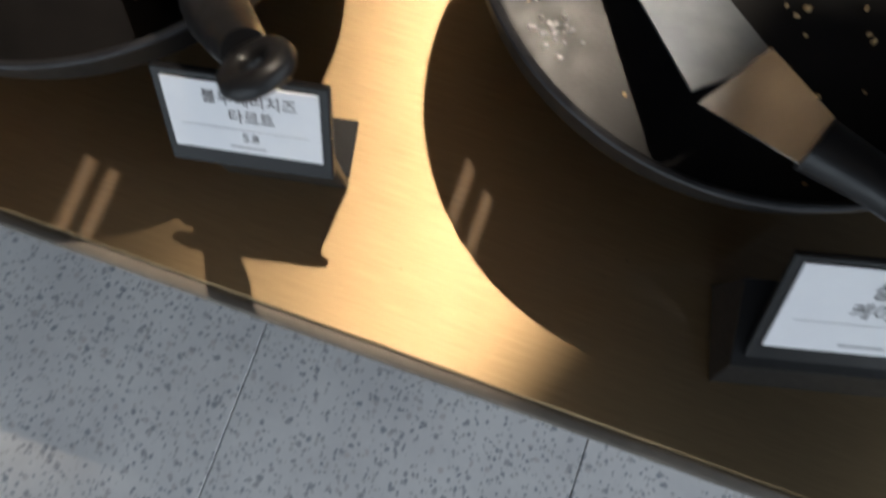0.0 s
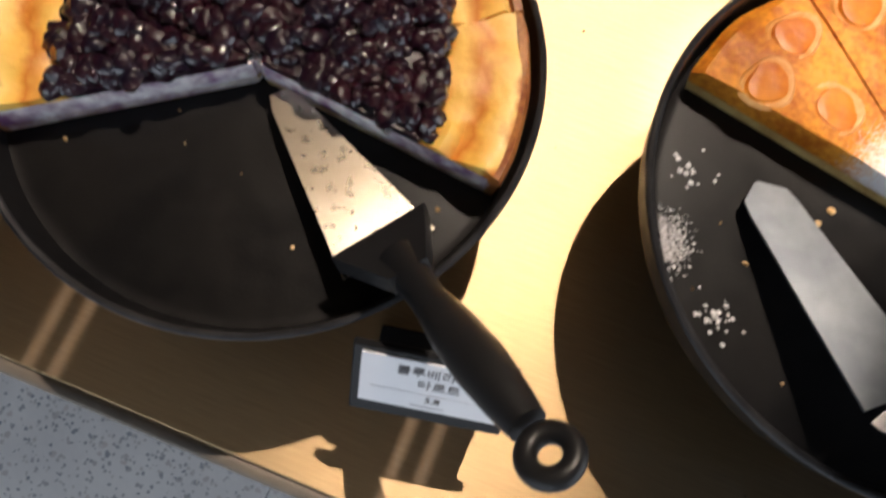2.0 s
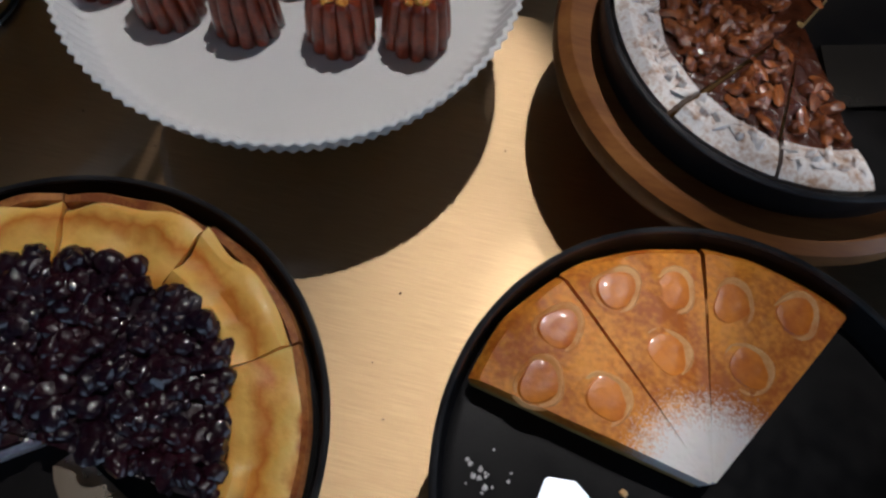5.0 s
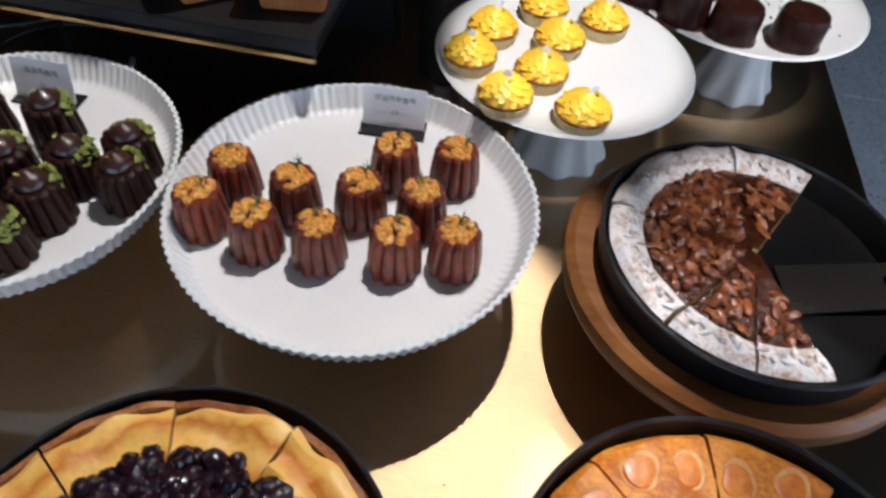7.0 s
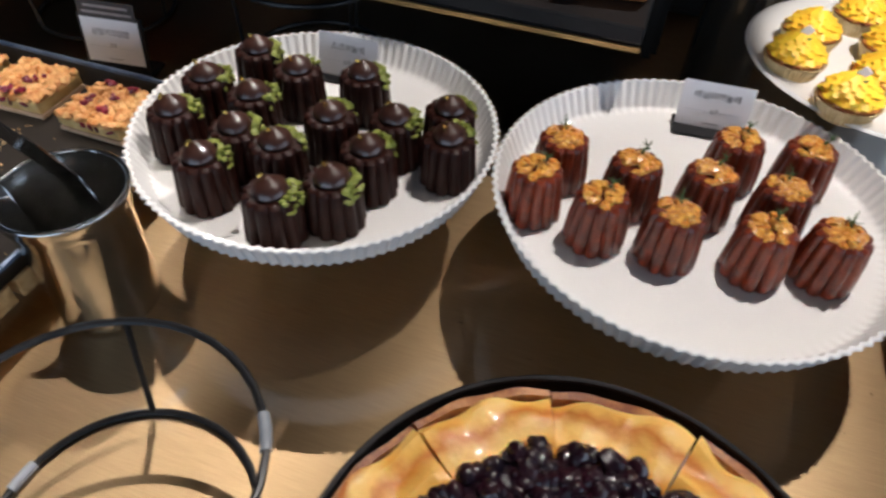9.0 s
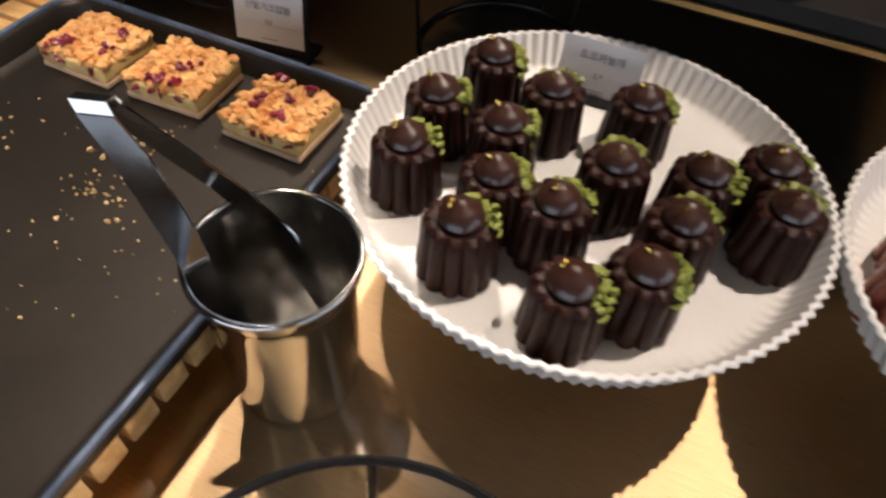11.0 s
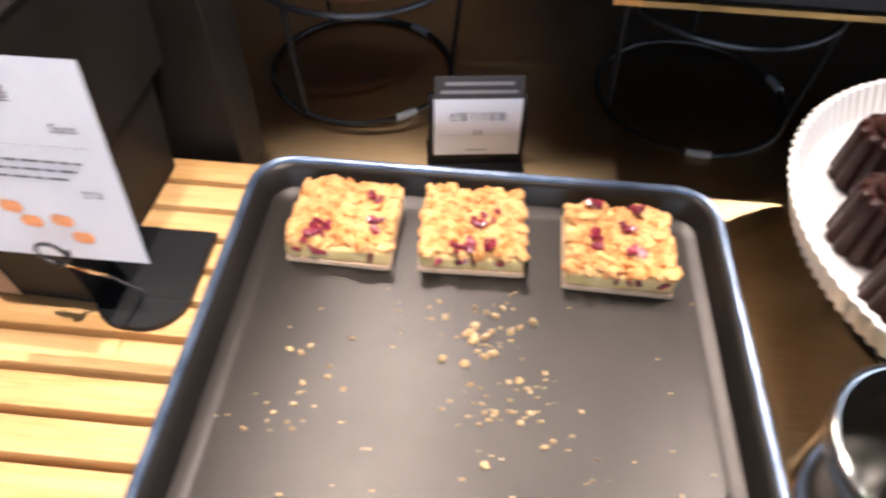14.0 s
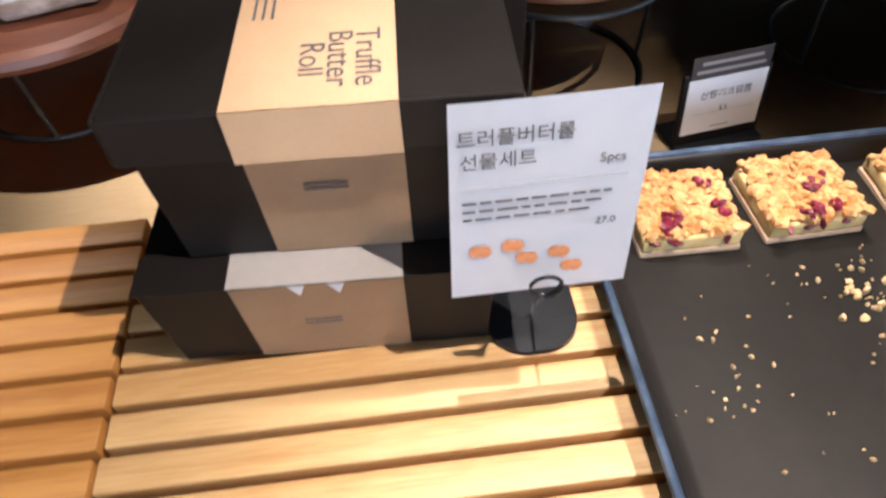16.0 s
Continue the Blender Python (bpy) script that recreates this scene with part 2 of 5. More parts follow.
CUSTARD = mat("glazed_custard", (0.88, 0.56, 0.15), (0.60, 0.20, 0.02), rough=0.48, s1=30, s2=160, bump=0.0010, bscale=90, coat=0.06, sss=0.1, fine=0.4)
BC = (-0.203, 0.213, 0.91)


def baked_bands(m, centre):
    """Browning of a baked rim, in rings round the tart's middle."""
    N, L = m.node_tree.nodes, m.node_tree.links
    b = N["Principled BSDF"]
    geo = N.new("ShaderNodeNewGeometry")
    dist = N.new("ShaderNodeVectorMath")
    dist.operation = "DISTANCE"
    dist.inputs[1].default_value = centre
    L.new(geo.outputs["Position"], dist.inputs[0])
    ns = N.new("ShaderNodeTexNoise")
    ns.inputs["Scale"].default_value, ns.inputs["Detail"].default_value = 42, 4
    L.new(geo.outputs["Position"], ns.inputs[0])
    ad = N.new("ShaderNodeMath")
    ad.operation = "MULTIPLY_ADD"
    ad.inputs[1].default_value = 0.030
    L.new(ns.outputs[0], ad.inputs[0])
    L.new(dist.outputs["Value"], ad.inputs[2])
    mr = N.new("ShaderNodeMapRange")
    mr.inputs[1].default_value, mr.inputs[2].default_value = 0.112, 0.166
    L.new(ad.outputs[0], mr.inputs[0])
    rp = N.new("ShaderNodeValToRGB")
    e = rp.color_ramp.elements
    e[0].position, e[0].color = 0.0, (0.74, 0.33, 0.045, 1)
    e[1].position, e[1].color = 1.0, (0.30, 0.07, 0.01, 1)
    for p, c in ((0.28, (0.88, 0.53, 0.12, 1)), (0.50, (0.60, 0.19, 0.018, 1)), (0.62, (0.86, 0.47, 0.09, 1)), (0.78, (0.90, 0.58, 0.16, 1)), (0.88, (0.52, 0.15, 0.018, 1))):
        x = e.new(p)
        x.color = c
    L.new(mr.outputs[0], rp.inputs[0])
    L.new(rp.outputs[0], b.inputs["Base Color"])


baked_bands(CUSTARD, BC)
SUGARRIM = mat("sugared_rim", (0.72, 0.40, 0.15), (0.55, 0.20, 0.03), rough=0.6, s1=60, s2=400, bump=0.0006, bscale=300)
CHEESE = mat("cheese_filling", (0.86, 0.81, 0.79), (0.22, 0.09, 0.20), rough=0.5, s1=75, s2=200, sss=0.1)
SPONGE = mat("tart_base", (0.55, 0.38, 0.14), (0.38, 0.22, 0.07), rough=0.8, s1=80, s2=400, bump=0.0006, bscale=400)
BERRY = mat("blueberry_compote", (0.006, 0.001, 0.006), (0.022, 0.002, 0.007), rough=0.34, s1=60, s2=300, coat=0.9, spec=0.3, bump=0.004, bscale=95)
BERRY2 = mat("blueberry", (0.005, 0.002, 0.009), (0.02, 0.003, 0.008), rough=0.34, s1=90, s2=400, coat=0.9, spec=0.3, bump=0.003, bscale=130)
for _m in (BERRY, BERRY2):
    _m.node_tree.nodes["Principled BSDF"].inputs["Coat Roughness"].default_value = 0.12
APPLE = mat("golden_cake", (0.74, 0.29, 0.03), (0.40, 0.105, 0.008), rough=0.5, spec=0.25, s1=28, s2=260, bump=0.0016, bscale=110, coat=0.0, sss=0.08, fine=0.6)
APRICOT = mat("glazed_apricot", (0.68, 0.22, 0.015), (0.46, 0.11, 0.008), rough=0.36, s1=60, s2=200, coat=0.15, sss=0.0, spec=0.3, bump=0.0006, bscale=120)
PECAN = mat("glazed_pecan", (0.32, 0.10, 0.025), (0.10, 0.026, 0.008), rough=0.3, s1=90, s2=400, coat=0.7, bump=0.001, bscale=240, fine=0.5, island=0.6)
PECANFILL = mat("pecan_filling", (0.07, 0.018, 0.006), (0.03, 0.008, 0.003), rough=0.22, s1=80, s2=300, coat=0.6, bump=0.0015, bscale=200)
SUGAR = mat("sugared_crust", (0.80, 0.76, 0.74), (0.46, 0.29, 0.19), rough=0.85, s1=70, s2=330, bump=0.001, bscale=330, fine=0.9, lo=0.42, hi=0.78)
CANELE = mat("canele_crust", (0.23, 0.034, 0.009), (0.095, 0.013, 0.004), rough=0.34, s1=70, s2=300, spec=0.35, coat=0.45, bump=0.0004, bscale=350, fine=0.4, island=0.5)
NUTS = mat("orange_praline", (0.86, 0.47, 0.09), (0.58, 0.19, 0.025), rough=0.28, s1=260, s2=500, coat=0.5, bump=0.0008, bscale=300, sss=0.1)
HERB = mat("green_herb", (0.06, 0.11, 0.03), (0.09, 0.13, 0.04), rough=0.6, s1=90)
CHOC = mat("dark_canele", (0.018, 0.005, 0.0035), (0.028, 0.008, 0.005), rough=0.40, s1=80, s2=300, spec=0.14, coat=0.05, bump=0.0004, bscale=350, island=0.4)
GANACHE = mat("chocolate_ganache", (0.030, 0.010, 0.007), (0.045, 0.016, 0.010), rough=0.36, s1=60, s2=300, coat=0.4)
PISTACHIO = mat("pistachio_glaze", (0.27, 0.29, 0.05), (0.16, 0.19, 0.025), rough=0.5, s1=120, s2=500, bump=0.0006, bscale=400)
GOLD = mat("gold_leaf", (0.85, 0.55, 0.14), rough=0.25, metal=1.0)
CREAM = mat("torched_lemon_cream", (0.90, 0.57, 0.035), (0.80, 0.38, 0.02), rough=0.42, s1=45, s2=200, sss=0.15, fine=0.1, lo=0.5, hi=0.75, island=0.15)
PAPERCUP = mat("pleated_paper_cup", (0.62, 0.50, 0.28), (0.48, 0.34, 0.15), rough=0.7, s1=60)
CRUMB = mat("pale_crumbs", (0.72, 0.52, 0.28), (0.55, 0.33, 0.13), rough=0.8, s1=150, bump=0.0004, bscale=600)
CRUMBLE = mat("crumble", (0.70, 0.40, 0.16), (0.48, 0.18, 0.04), rough=0.75, s1=70, s2=400, bump=0.0007, bscale=500, sss=0.1, fine=0.5)
CAKE = mat("yellow_cake", (0.80, 0.58, 0.25), (0.70, 0.45, 0.16), rough=0.8, s1=90, s2=400, bump=0.0006, bscale=500)
CAKEBASE = mat("shortcrust_base", (0.66, 0.46, 0.30), (0.55, 0.36, 0.22), rough=0.8, s1=90, s2=400)
JAM = mat("raspberry", (0.22, 0.012, 0.03), (0.12, 0.006, 0.02), rough=0.35, s1=120, coat=0.3)
BREAD = mat("bread_crust", (0.42, 0.16, 0.045), (0.28, 0.09, 0.022), rough=0.5, s1=30, s2=250, bump=0.0008, bscale=200, fine=0.5)
BRASS = mat("brass_strip", (0.55, 0.38, 0.16), rough=0.35, metal=1.0)
DARKGLASS = mat("dark_glazed_jar", (0.02, 0.018, 0.016), (0.03, 0.027, 0.024), rough=0.12, coat=0.6)
FOIL = mat("crinkled_wrapper", (0.55, 0.45, 0.38), (0.30, 0.22, 0.17), rough=0.15, s1=40, s2=150, coat=0.8, bump=0.002, bscale=70)
STRIP = bpy.data.materials.new("lit_strip")
STRIP.use_nodes = True
STRIP.node_tree.nodes["Principled BSDF"].inputs["Emission Color"].default_value = (1.0, 0.62, 0.28, 1)
STRIP.node_tree.nodes["Principled BSDF"].inputs["Emission Strength"].default_value = 0.75

# ---- mesh helpers ----


def part(name, bm, material, parent=None, label="", smooth=True):
    """Links a bmesh as one mesh object, under a thing or a part."""
    me = bpy.data.meshes.new(name)
    bm.to_mesh(me)
    bm.free()
    me.materials.append(material)
    if smooth:
        me.polygons.foreach_set("use_smooth", [True] * len(me.polygons))
        me.set_sharp_from_angle(angle=radians(38))
    ob = new(name, me)
    if parent:
        ob.parent = parent
    if label:
        ob["label"] = label
    return ob


def thing(name, place, label, category, group="", turn=0.0):
    ob = new(name)
    ob.empty_display_size = 0.05
    ob.matrix_basis = pose(*place, 0, 0, turn)
    return tagged(ob, label, category, group)


def box(bm, lo, hi, bevel=0.0, seg=2, m=None):
    g = bmesh.ops.create_cube(bm, size=1.0)
    vs = g["verts"]
    for v in vs:
        v.co = Vector([lo[i] + (v.co[i] + 0.5) * (hi[i] - lo[i]) for i in range(3)])
    if bevel:
        es = list({e for v in vs for e in v.link_edges})
        r = bmesh.ops.bevel(bm, geom=es, offset=bevel, segments=seg, affect="EDGES", profile=0.5)
        vs = list({v for f in r["faces"] for v in f.verts} | {v for v in vs if v.is_valid})
    if m is not None:
        bmesh.ops.transform(bm, matrix=m, verts=[v for v in vs if v.is_valid])
    return bm


def boxm(lo, hi, bevel=0.0, seg=2, m=None):
    return box(bmesh.new(), lo, hi, bevel, seg, m)


def lathe(profile, n=48, shape=None, bm=None, at=(0, 0, 0), cap=False):
    """Turns (radius, height) points round the z axis; shape(angle, r, z, k) may alter the radius and height."""
    bm = bm or bmesh.new()
    rings = []
    for k, (r, z) in enumerate(profile):
        ring = []
        for i in range(n):
            a = 2 * math.pi * i / n
            rr, zz = shape(a, r, z, k) if shape else (r, z)
            ring.append(bm.verts.new((at[0] + rr * math.cos(a), at[1] + rr * math.sin(a), at[2] + zz)))
        rings.append(ring)
    for u, v in zip(rings, rings[1:]):
        for i in range(n):
            bm.faces.new((u[i], u[(i + 1) % n], v[(i + 1) % n], v[i]))
    for ring, flip in ((rings[0], True), (rings[-1], False)):
        if abs(profile[0 if flip else -1][0]) > 1e-6 or cap:
            bm.faces.new(ring[::-1] if flip else ring)
    bmesh.ops.remove_doubles(bm, verts=bm.verts[:], dist=1e-6)
    return bm


def tube(points, radius, n=8, bm=None, closed=False):
    bm = bm or bmesh.new()
    pts = [Vector(p) for p in points]
    rings = []
    for i, p in enumerate(pts):
        q = pts[(i + 1) % len(pts)] if closed or i + 1 < len(pts) else p
        o = pts[i - 1] if closed or i else p
        d = (q - o).normalized()
        side = d.cross(Vector((0, 0, 1)))
        if side.length < 1e-3:
            side = Vector((1, 0, 0))
        side.normalize()
        up = side.cross(d)
        r = radius[i] if isinstance(radius, (list, tuple)) else radius
        rings.append([bm.verts.new(p + (side * math.cos(2 * math.pi * k / n) + up * math.sin(2 * math.pi * k / n)) * r) for k in range(n)])
    pairs = list(zip(rings, rings[1:])) + ([(rings[-1], rings[0])] if closed else [])
    for u, v in pairs:
        for k in range(n):
            bm.faces.new((u[k], u[(k + 1) % n], v[(k + 1) % n], v[k]))
    if not closed:
        bm.faces.new(rings[0][::-1])
        bm.faces.new(rings[-1])
    bmesh.ops.recalc_face_normals(bm, faces=bm.faces[:])
    return bm


def blob(bm, c, r, rng, flat=1.0, rough=0.25, sub=1):
    """An uneven lump."""
    g = bmesh.ops.create_icosphere(bm, subdivisions=sub, radius=1.0)
    q = Euler((rng.random() * 6, rng.random() * 6, rng.random() * 6)).to_matrix()
    rr = r if isinstance(r, (tuple, list)) else (r, r, r)
    for v in g["verts"]:
        k = 1 + rough * (rng.random() - 0.5) * 2
        p = q @ Vector((v.co.x * rr[0], v.co.y * rr[1], v.co.z * rr[2])) * k
        v.co = Vector(c) + Vector((p.x, p.y, p.z * flat))
    return bm


def text(name, body, size, material, parent, m, align="CENTER", label=""):
    cu = bpy.data.curves.new(name, "FONT")
    cu.body, cu.size, cu.align_x, cu.align_y, cu.extrude = body, size, align, "CENTER", 0.00006
    tmp = bpy.data.objects.new(name, cu)
    me = bpy.data.meshes.new_from_object(tmp)
    bpy.data.objects.remove(tmp)
    me.materials.clear()
    me.materials.append(material)
    ob = new(name, me)
    ob.parent = parent
    ob.matrix_basis = m
    if label:
        ob["label"] = label
    return ob


def arc(a0, a1, r, n, z=0.0):
    return [(r * math.cos(a0 + (a1 - a0) * i / n), r * math.sin(a0 + (a1 - a0) * i / n), z) for i in range(n + 1)]


def sector(a0, a1, profile, n=14, wob=None):
    """A wedge of a turned body: profile of (radius, height) from the tip's bottom round the outside to the tip's top."""
    bm = bmesh.new()
    cols = []
    for i in range(n + 1):
        a = a0 + (a1 - a0) * i / n
        col = []
        for k, (r, z) in enumerate(profile):
            rr, zz = wob(a, r, z, k) if wob else (r, z)
            col.append(bm.verts.new((rr * math.cos(a), rr * math.sin(a), zz)))
        cols.append(col)
    m = len(profile)
    for u, v in zip(cols, cols[1:]):
        for k in range(m):
            bm.faces.new((u[k], u[(k + 1) % m], v[(k + 1) % m], v[k]))
    bm.faces.new(cols[0])
    bm.faces.new(cols[-1][::-1])
    bmesh.ops.remove_doubles(bm, verts=bm.verts[:], dist=1e-6)
    bmesh.ops.recalc_face_normals(bm, faces=bm.faces[:])
    return bm


# ---- the room ----
TOP = 0.80
X0, X1, Y0, Y1, HC = -5.0, 3.5, -4.0, 3.6, 2.62


def structure(name, bm, material, label, smooth=False):
    return tagged(part(name, bm, material, smooth=smooth), label, name.split("_")[0], kind="structure")


floor = structure("floor", boxm((X0, Y0, -0.12), (X1, Y1, -0.012)), JOINT, "grey bed under pale terrazzo floor tiles")
structure("ceiling", boxm((X0, Y0, HC), (X1, Y1, HC + 0.15)), CEIL, "dark painted ceiling over the bakery counter")
structure("wall_north", boxm((X0, Y1, -0.12), (X1, Y1 + 0.15, HC)), DARKWALL, "dark plain wall behind the bakery display")
structure("wall_west", boxm((X0 - 0.15, Y0, -0.12), (X0, Y1, HC)), WALL, "grey plain wall of the bakery")


def window_wall(name, axis, where, a, b, w0, w1, z0, z1):
    bm = bmesh.new()
    t = 0.15
    for lo, hi, zl, zh in ((a, w0, -0.12, HC), (w1, b, -0.12, HC), (w0, w1, -0.12, z0), (w0, w1, z1, HC)):
        if axis == "x":
            box(bm, (where, lo, zl), (where + t, hi, zh))
        else:
            box(bm, (lo, where - t, zl), (hi, where, zh))
    structure(name, bm, WALL, "grey wall with a wide shop window opening")


window_wall("wall_east", "x", X1, Y0, Y1, -3.2, 2.2, 0.35, 2.5)
window_wall("wall_south", "y", Y0, X0, X1, -3.6, 2.6, 0.4, 2.5)
for nm, bars in (("window_1", [((X1 + 0.04, y, 0.35), (X1 + 0.10, y + 0.06, 2.5)) for y in (-3.2, -1.4, 0.4, 2.14)]),
                 ("window_2", [((x, Y0 - 0.10, 0.4), (x + 0.06, Y0 - 0.04, 2.5)) for x in (-3.6, -1.5, 0.55, 2.54)])):
    w = tagged(new(nm), "shop window with slim black metal mullions", "window", kind="structure")
    for lo, hi in bars:
        part("mullion", boxm(lo, hi, 0.004, 1), BLACK, w, smooth=False)
structure("ground", boxm((-400, -400, -0.4), (400, 400, -0.13)), JOINT, "grey paved ground outside the shop")

for px in (-1.21, 0.0):
    fix = thing("ceiling_strip_light", (px, 0.9, HC), "pair of slim warm light strips in a dark ceiling channel", "ceiling light", "ceiling strips")
    part("channel", boxm((-0.085, -2.2, -0.03), (0.085, 2.2, 0.0), 0.003, 1), BLACK, fix, smooth=False)
    for dx in (-0.045, 0.045):
        part("light_strip", boxm((dx - 0.016, -2.15, -0.036), (dx + 0.016, 2.15, -0.031)), STRIP, fix, "glowing warm strip", smooth=False)
# unseen housings, added over each of the assumed spots
for (sx, sy), *_ in SPOTS:
    sp = thing("track_spot", (sx, sy, HC), "unseen small black ceiling spotlight, added to light the counter", "spotlight", "counter spots")
    part("bracket", tube([(0, 0, 0), (0, 0.0, -0.05)], 0.008), BLACK, sp)
    part("shade", lathe([(0.0, -0.05), (0.03, -0.05), (0.035, -0.06), (0.038, -0.14), (0.035, -0.14), (0.03, -0.07), (0.0, -0.065)], 24), BLACK, sp)

# ---- the steel counter ----
CX0, CX1, CY1 = -2.6, 0.43, 1.45
counter = thing("display_counter", (0, 0, 0), "long brushed stainless steel display counter with dark base", "counter")
part("top", boxm((CX0, 0.0, TOP - 0.035), (CX1, CY1, TOP), 0.0012, 2), STEEL, counter, smooth=False)
part("edge_strip", boxm((CX0, -0.0100, TOP - 0.034), (CX1, -0.0004, TOP - 0.0015), 0.003, 3), EDGE, counter, "dull grey-brown edge strip")
part("base_cabinet", boxm((CX0 + 0.03, 0.05, -0.01), (CX1 - 0.03, CY1 - 0.02, TOP - 0.037), 0.004, 1), CARTON, counter, smooth=False)

# ---- wire stands, pans and dishes ----


def wire_stand(place, r_top=0.114, r_low=0.094, h=0.095, turn=20.0, label="black wire cake stand with two rings"):
    st = thing("wire_stand", place, label, "wire stand", "wire stands", turn)
    part("top_ring", tube(arc(0, 2 * math.pi, r_top, 40, h - 0.003)[:-1], 0.003, 8, closed=True), WIRE, st)
    part("bottom_ring", tube(arc(0, 2 * math.pi, r_low, 40, 0.0035)[:-1], 0.003, 8, closed=True), WIRE, st)
    for a in (0.4, 2.5, 4.6):
        c, s = math.cos(a), math.sin(a)
        part("leg", tube([(r_low * c, r_low * s, 0.004), (r_top * c, r_top * s, h - 0.004)], 0.0026, 8), WIRE, st)
    for a, r, z in ((1.1, r_top, h - 0.003), (3.6, r_low, 0.0042), (5.5, r_low, 0.0042)):
        part("sleeve", tube([(r * math.cos(a + d), r * math.sin(a + d), z) for d in (-0.12, -0.04, 0.04, 0.12)], 0.0042, 10), SLEEVE, st, "grey joint sleeve")
    return st


def pan(place, r, h, label):
    p = thing("cake_pan", place, label, "cake pan", "cake pans")
    prof = [(0, 0), (r - 0.006, 0), (r - 0.003, 0.002), (r - 0.001, h - 0.003), (r - 0.0008, h - 0.0005), (r - 0.003, h - 0.0005), (r - 0.0035, h - 0.002), (r - 0.007, 0.004), (r - 0.010, 0.003), (r - 0.014, 0.003), (0, 0.003)]
    part("pan_body", lathe(prof, 96), PAN, p)
    part("rolled_rim", tube(arc(0, 2 * math.pi, r - 0.0008, 96, h)[:-1], 0.0022, 8, closed=True), PANRIM, p, "rolled black rim")
    return p


def fluted_dish(place, r, label):
    d = thing("fluted_dish", place, label, "serving dish", "fluted dishes")
    h, nf = 0.031, 110

    def flute(a, rr, z, k):
        if rr < r - 0.022:
            return rr, z
        w = 0.5 + 0.5 * math.cos(nf * a)
        return rr - 0.0024 * w, z - (0.0006 * w if z > h - 0.003 else 0)

    prof = [(0, 0), (r - 0.024, 0), (r - 0.015, 0.001), (r - 0.011, 0.003), (r - 0.002, h - 0.004), (r + 0.001, h - 0.001), (r, h), (r - 0.003, h), (r - 0.005, h - 0.004), (r - 0.013, 0.009), (r - 0.0165, 0.006), (r - 0.022, 0.005), (r - 0.027, 0.005), (0, 0.005)]
    part("dish_body", lathe(prof, nf * 6, flute), CERAMIC, d)
    return d


BX, BY, BZ, BR = -0.203, 0.213, 0.889, 0.156      # blueberry pan
AX, AY, AZ, AR = 0.162, 0.266, 0.899, 0.154      # apricot pan
PX, PY, PZ, PR = 0.197, 0.590, 0.913, 0.142      # pecan pan
DX, DY, DZ, DR = -0.175, 0.579, 0.897, 0.176      # vanilla canele dish
EX, EY, EZ, ER = -0.518, 0.546, 0.897, 0.168      # chocolate canele dish
for x, y, z in ((BX, BY, BZ), (AX, AY, AZ), (DX, DY, DZ), (EX, EY, EZ)):
    wire_stand((x, y + 0.01, TOP), 0.088, 0.068, z - TOP, label="black wire stand under a round dish")
wire_stand((PX, PY + 0.02, TOP), 0.09, 0.07, 0.884 - TOP, label="black wire stand under a round wooden board")
wire_stand((-0.511, 0.203, TOP), h=0.10, turn=-30, label="empty black wire cake stand on the steel counter")
wire_stand((-0.676, 0.837, TOP), 0.105, 0.098, 0.13, 60, "black wire stand on the back of the counter")
wire_stand((-1.028, 0.841, TOP), 0.105, 0.096, 0.13, 100, "black wire stand carrying a dark wooden board")
wire_stand((-1.56, 0.90, TOP), 0.105, 0.096, 0.10, 10, "black wire stand carrying a dark wooden board")

pan((BX, BY, BZ), BR, 0.024, "black non-stick round pan holding a blueberry tart")
pan((AX, AY, AZ), AR, 0.026, "black non-stick round pan holding an apricot cake")
pan((PX, PY, PZ), PR, 0.034, "black non-stick round pan holding a pecan pie")
fluted_dish((DX, DY, DZ), DR, "white fluted ceramic dish with brown caneles")
fluted_dish((EX, EY, EZ), ER, "white fluted ceramic dish with chocolate caneles")


def round_board(place, r, t, material, label):
    b = thing("round_board", place, label, "wooden board", "round wooden boards")
    part("board_body", lathe([(0, 0), (r - 0.012, 0), (r - 0.004, 0.003), (r, t * 0.45), (r - 0.002, t * 0.8), (r - 0.010, t), (r - 0.016, t - 0.001), (0, t - 0.002)], 96), material, b)
    return b


round_board((PX, PY + 0.004, 0.884), 0.170, 0.031, BOARD, "round brown wooden board under a pecan pie pan")
round_board((-1.028, 0.87, 0.930), 0.125, 0.02, BOARD2, "dark reddish wooden round board on a wire stand")
round_board((-1.56, 0.93, 0.900), 0.165, 0.022, BOARD2, "dark reddish wooden round board with wrapped pastry")

# ---- blueberry tart ----


def wedge_wobble(seed, amp):
    def w(a, r, z, k):
        n = noise.noise(Vector((a * 5 + seed, r * 60, seed)))
        return r * (1 + amp * 0.25 * n) if r > 0.02 else r, z + amp * 0.05 * n * (1 if z > 0.004 else 0)
    return w


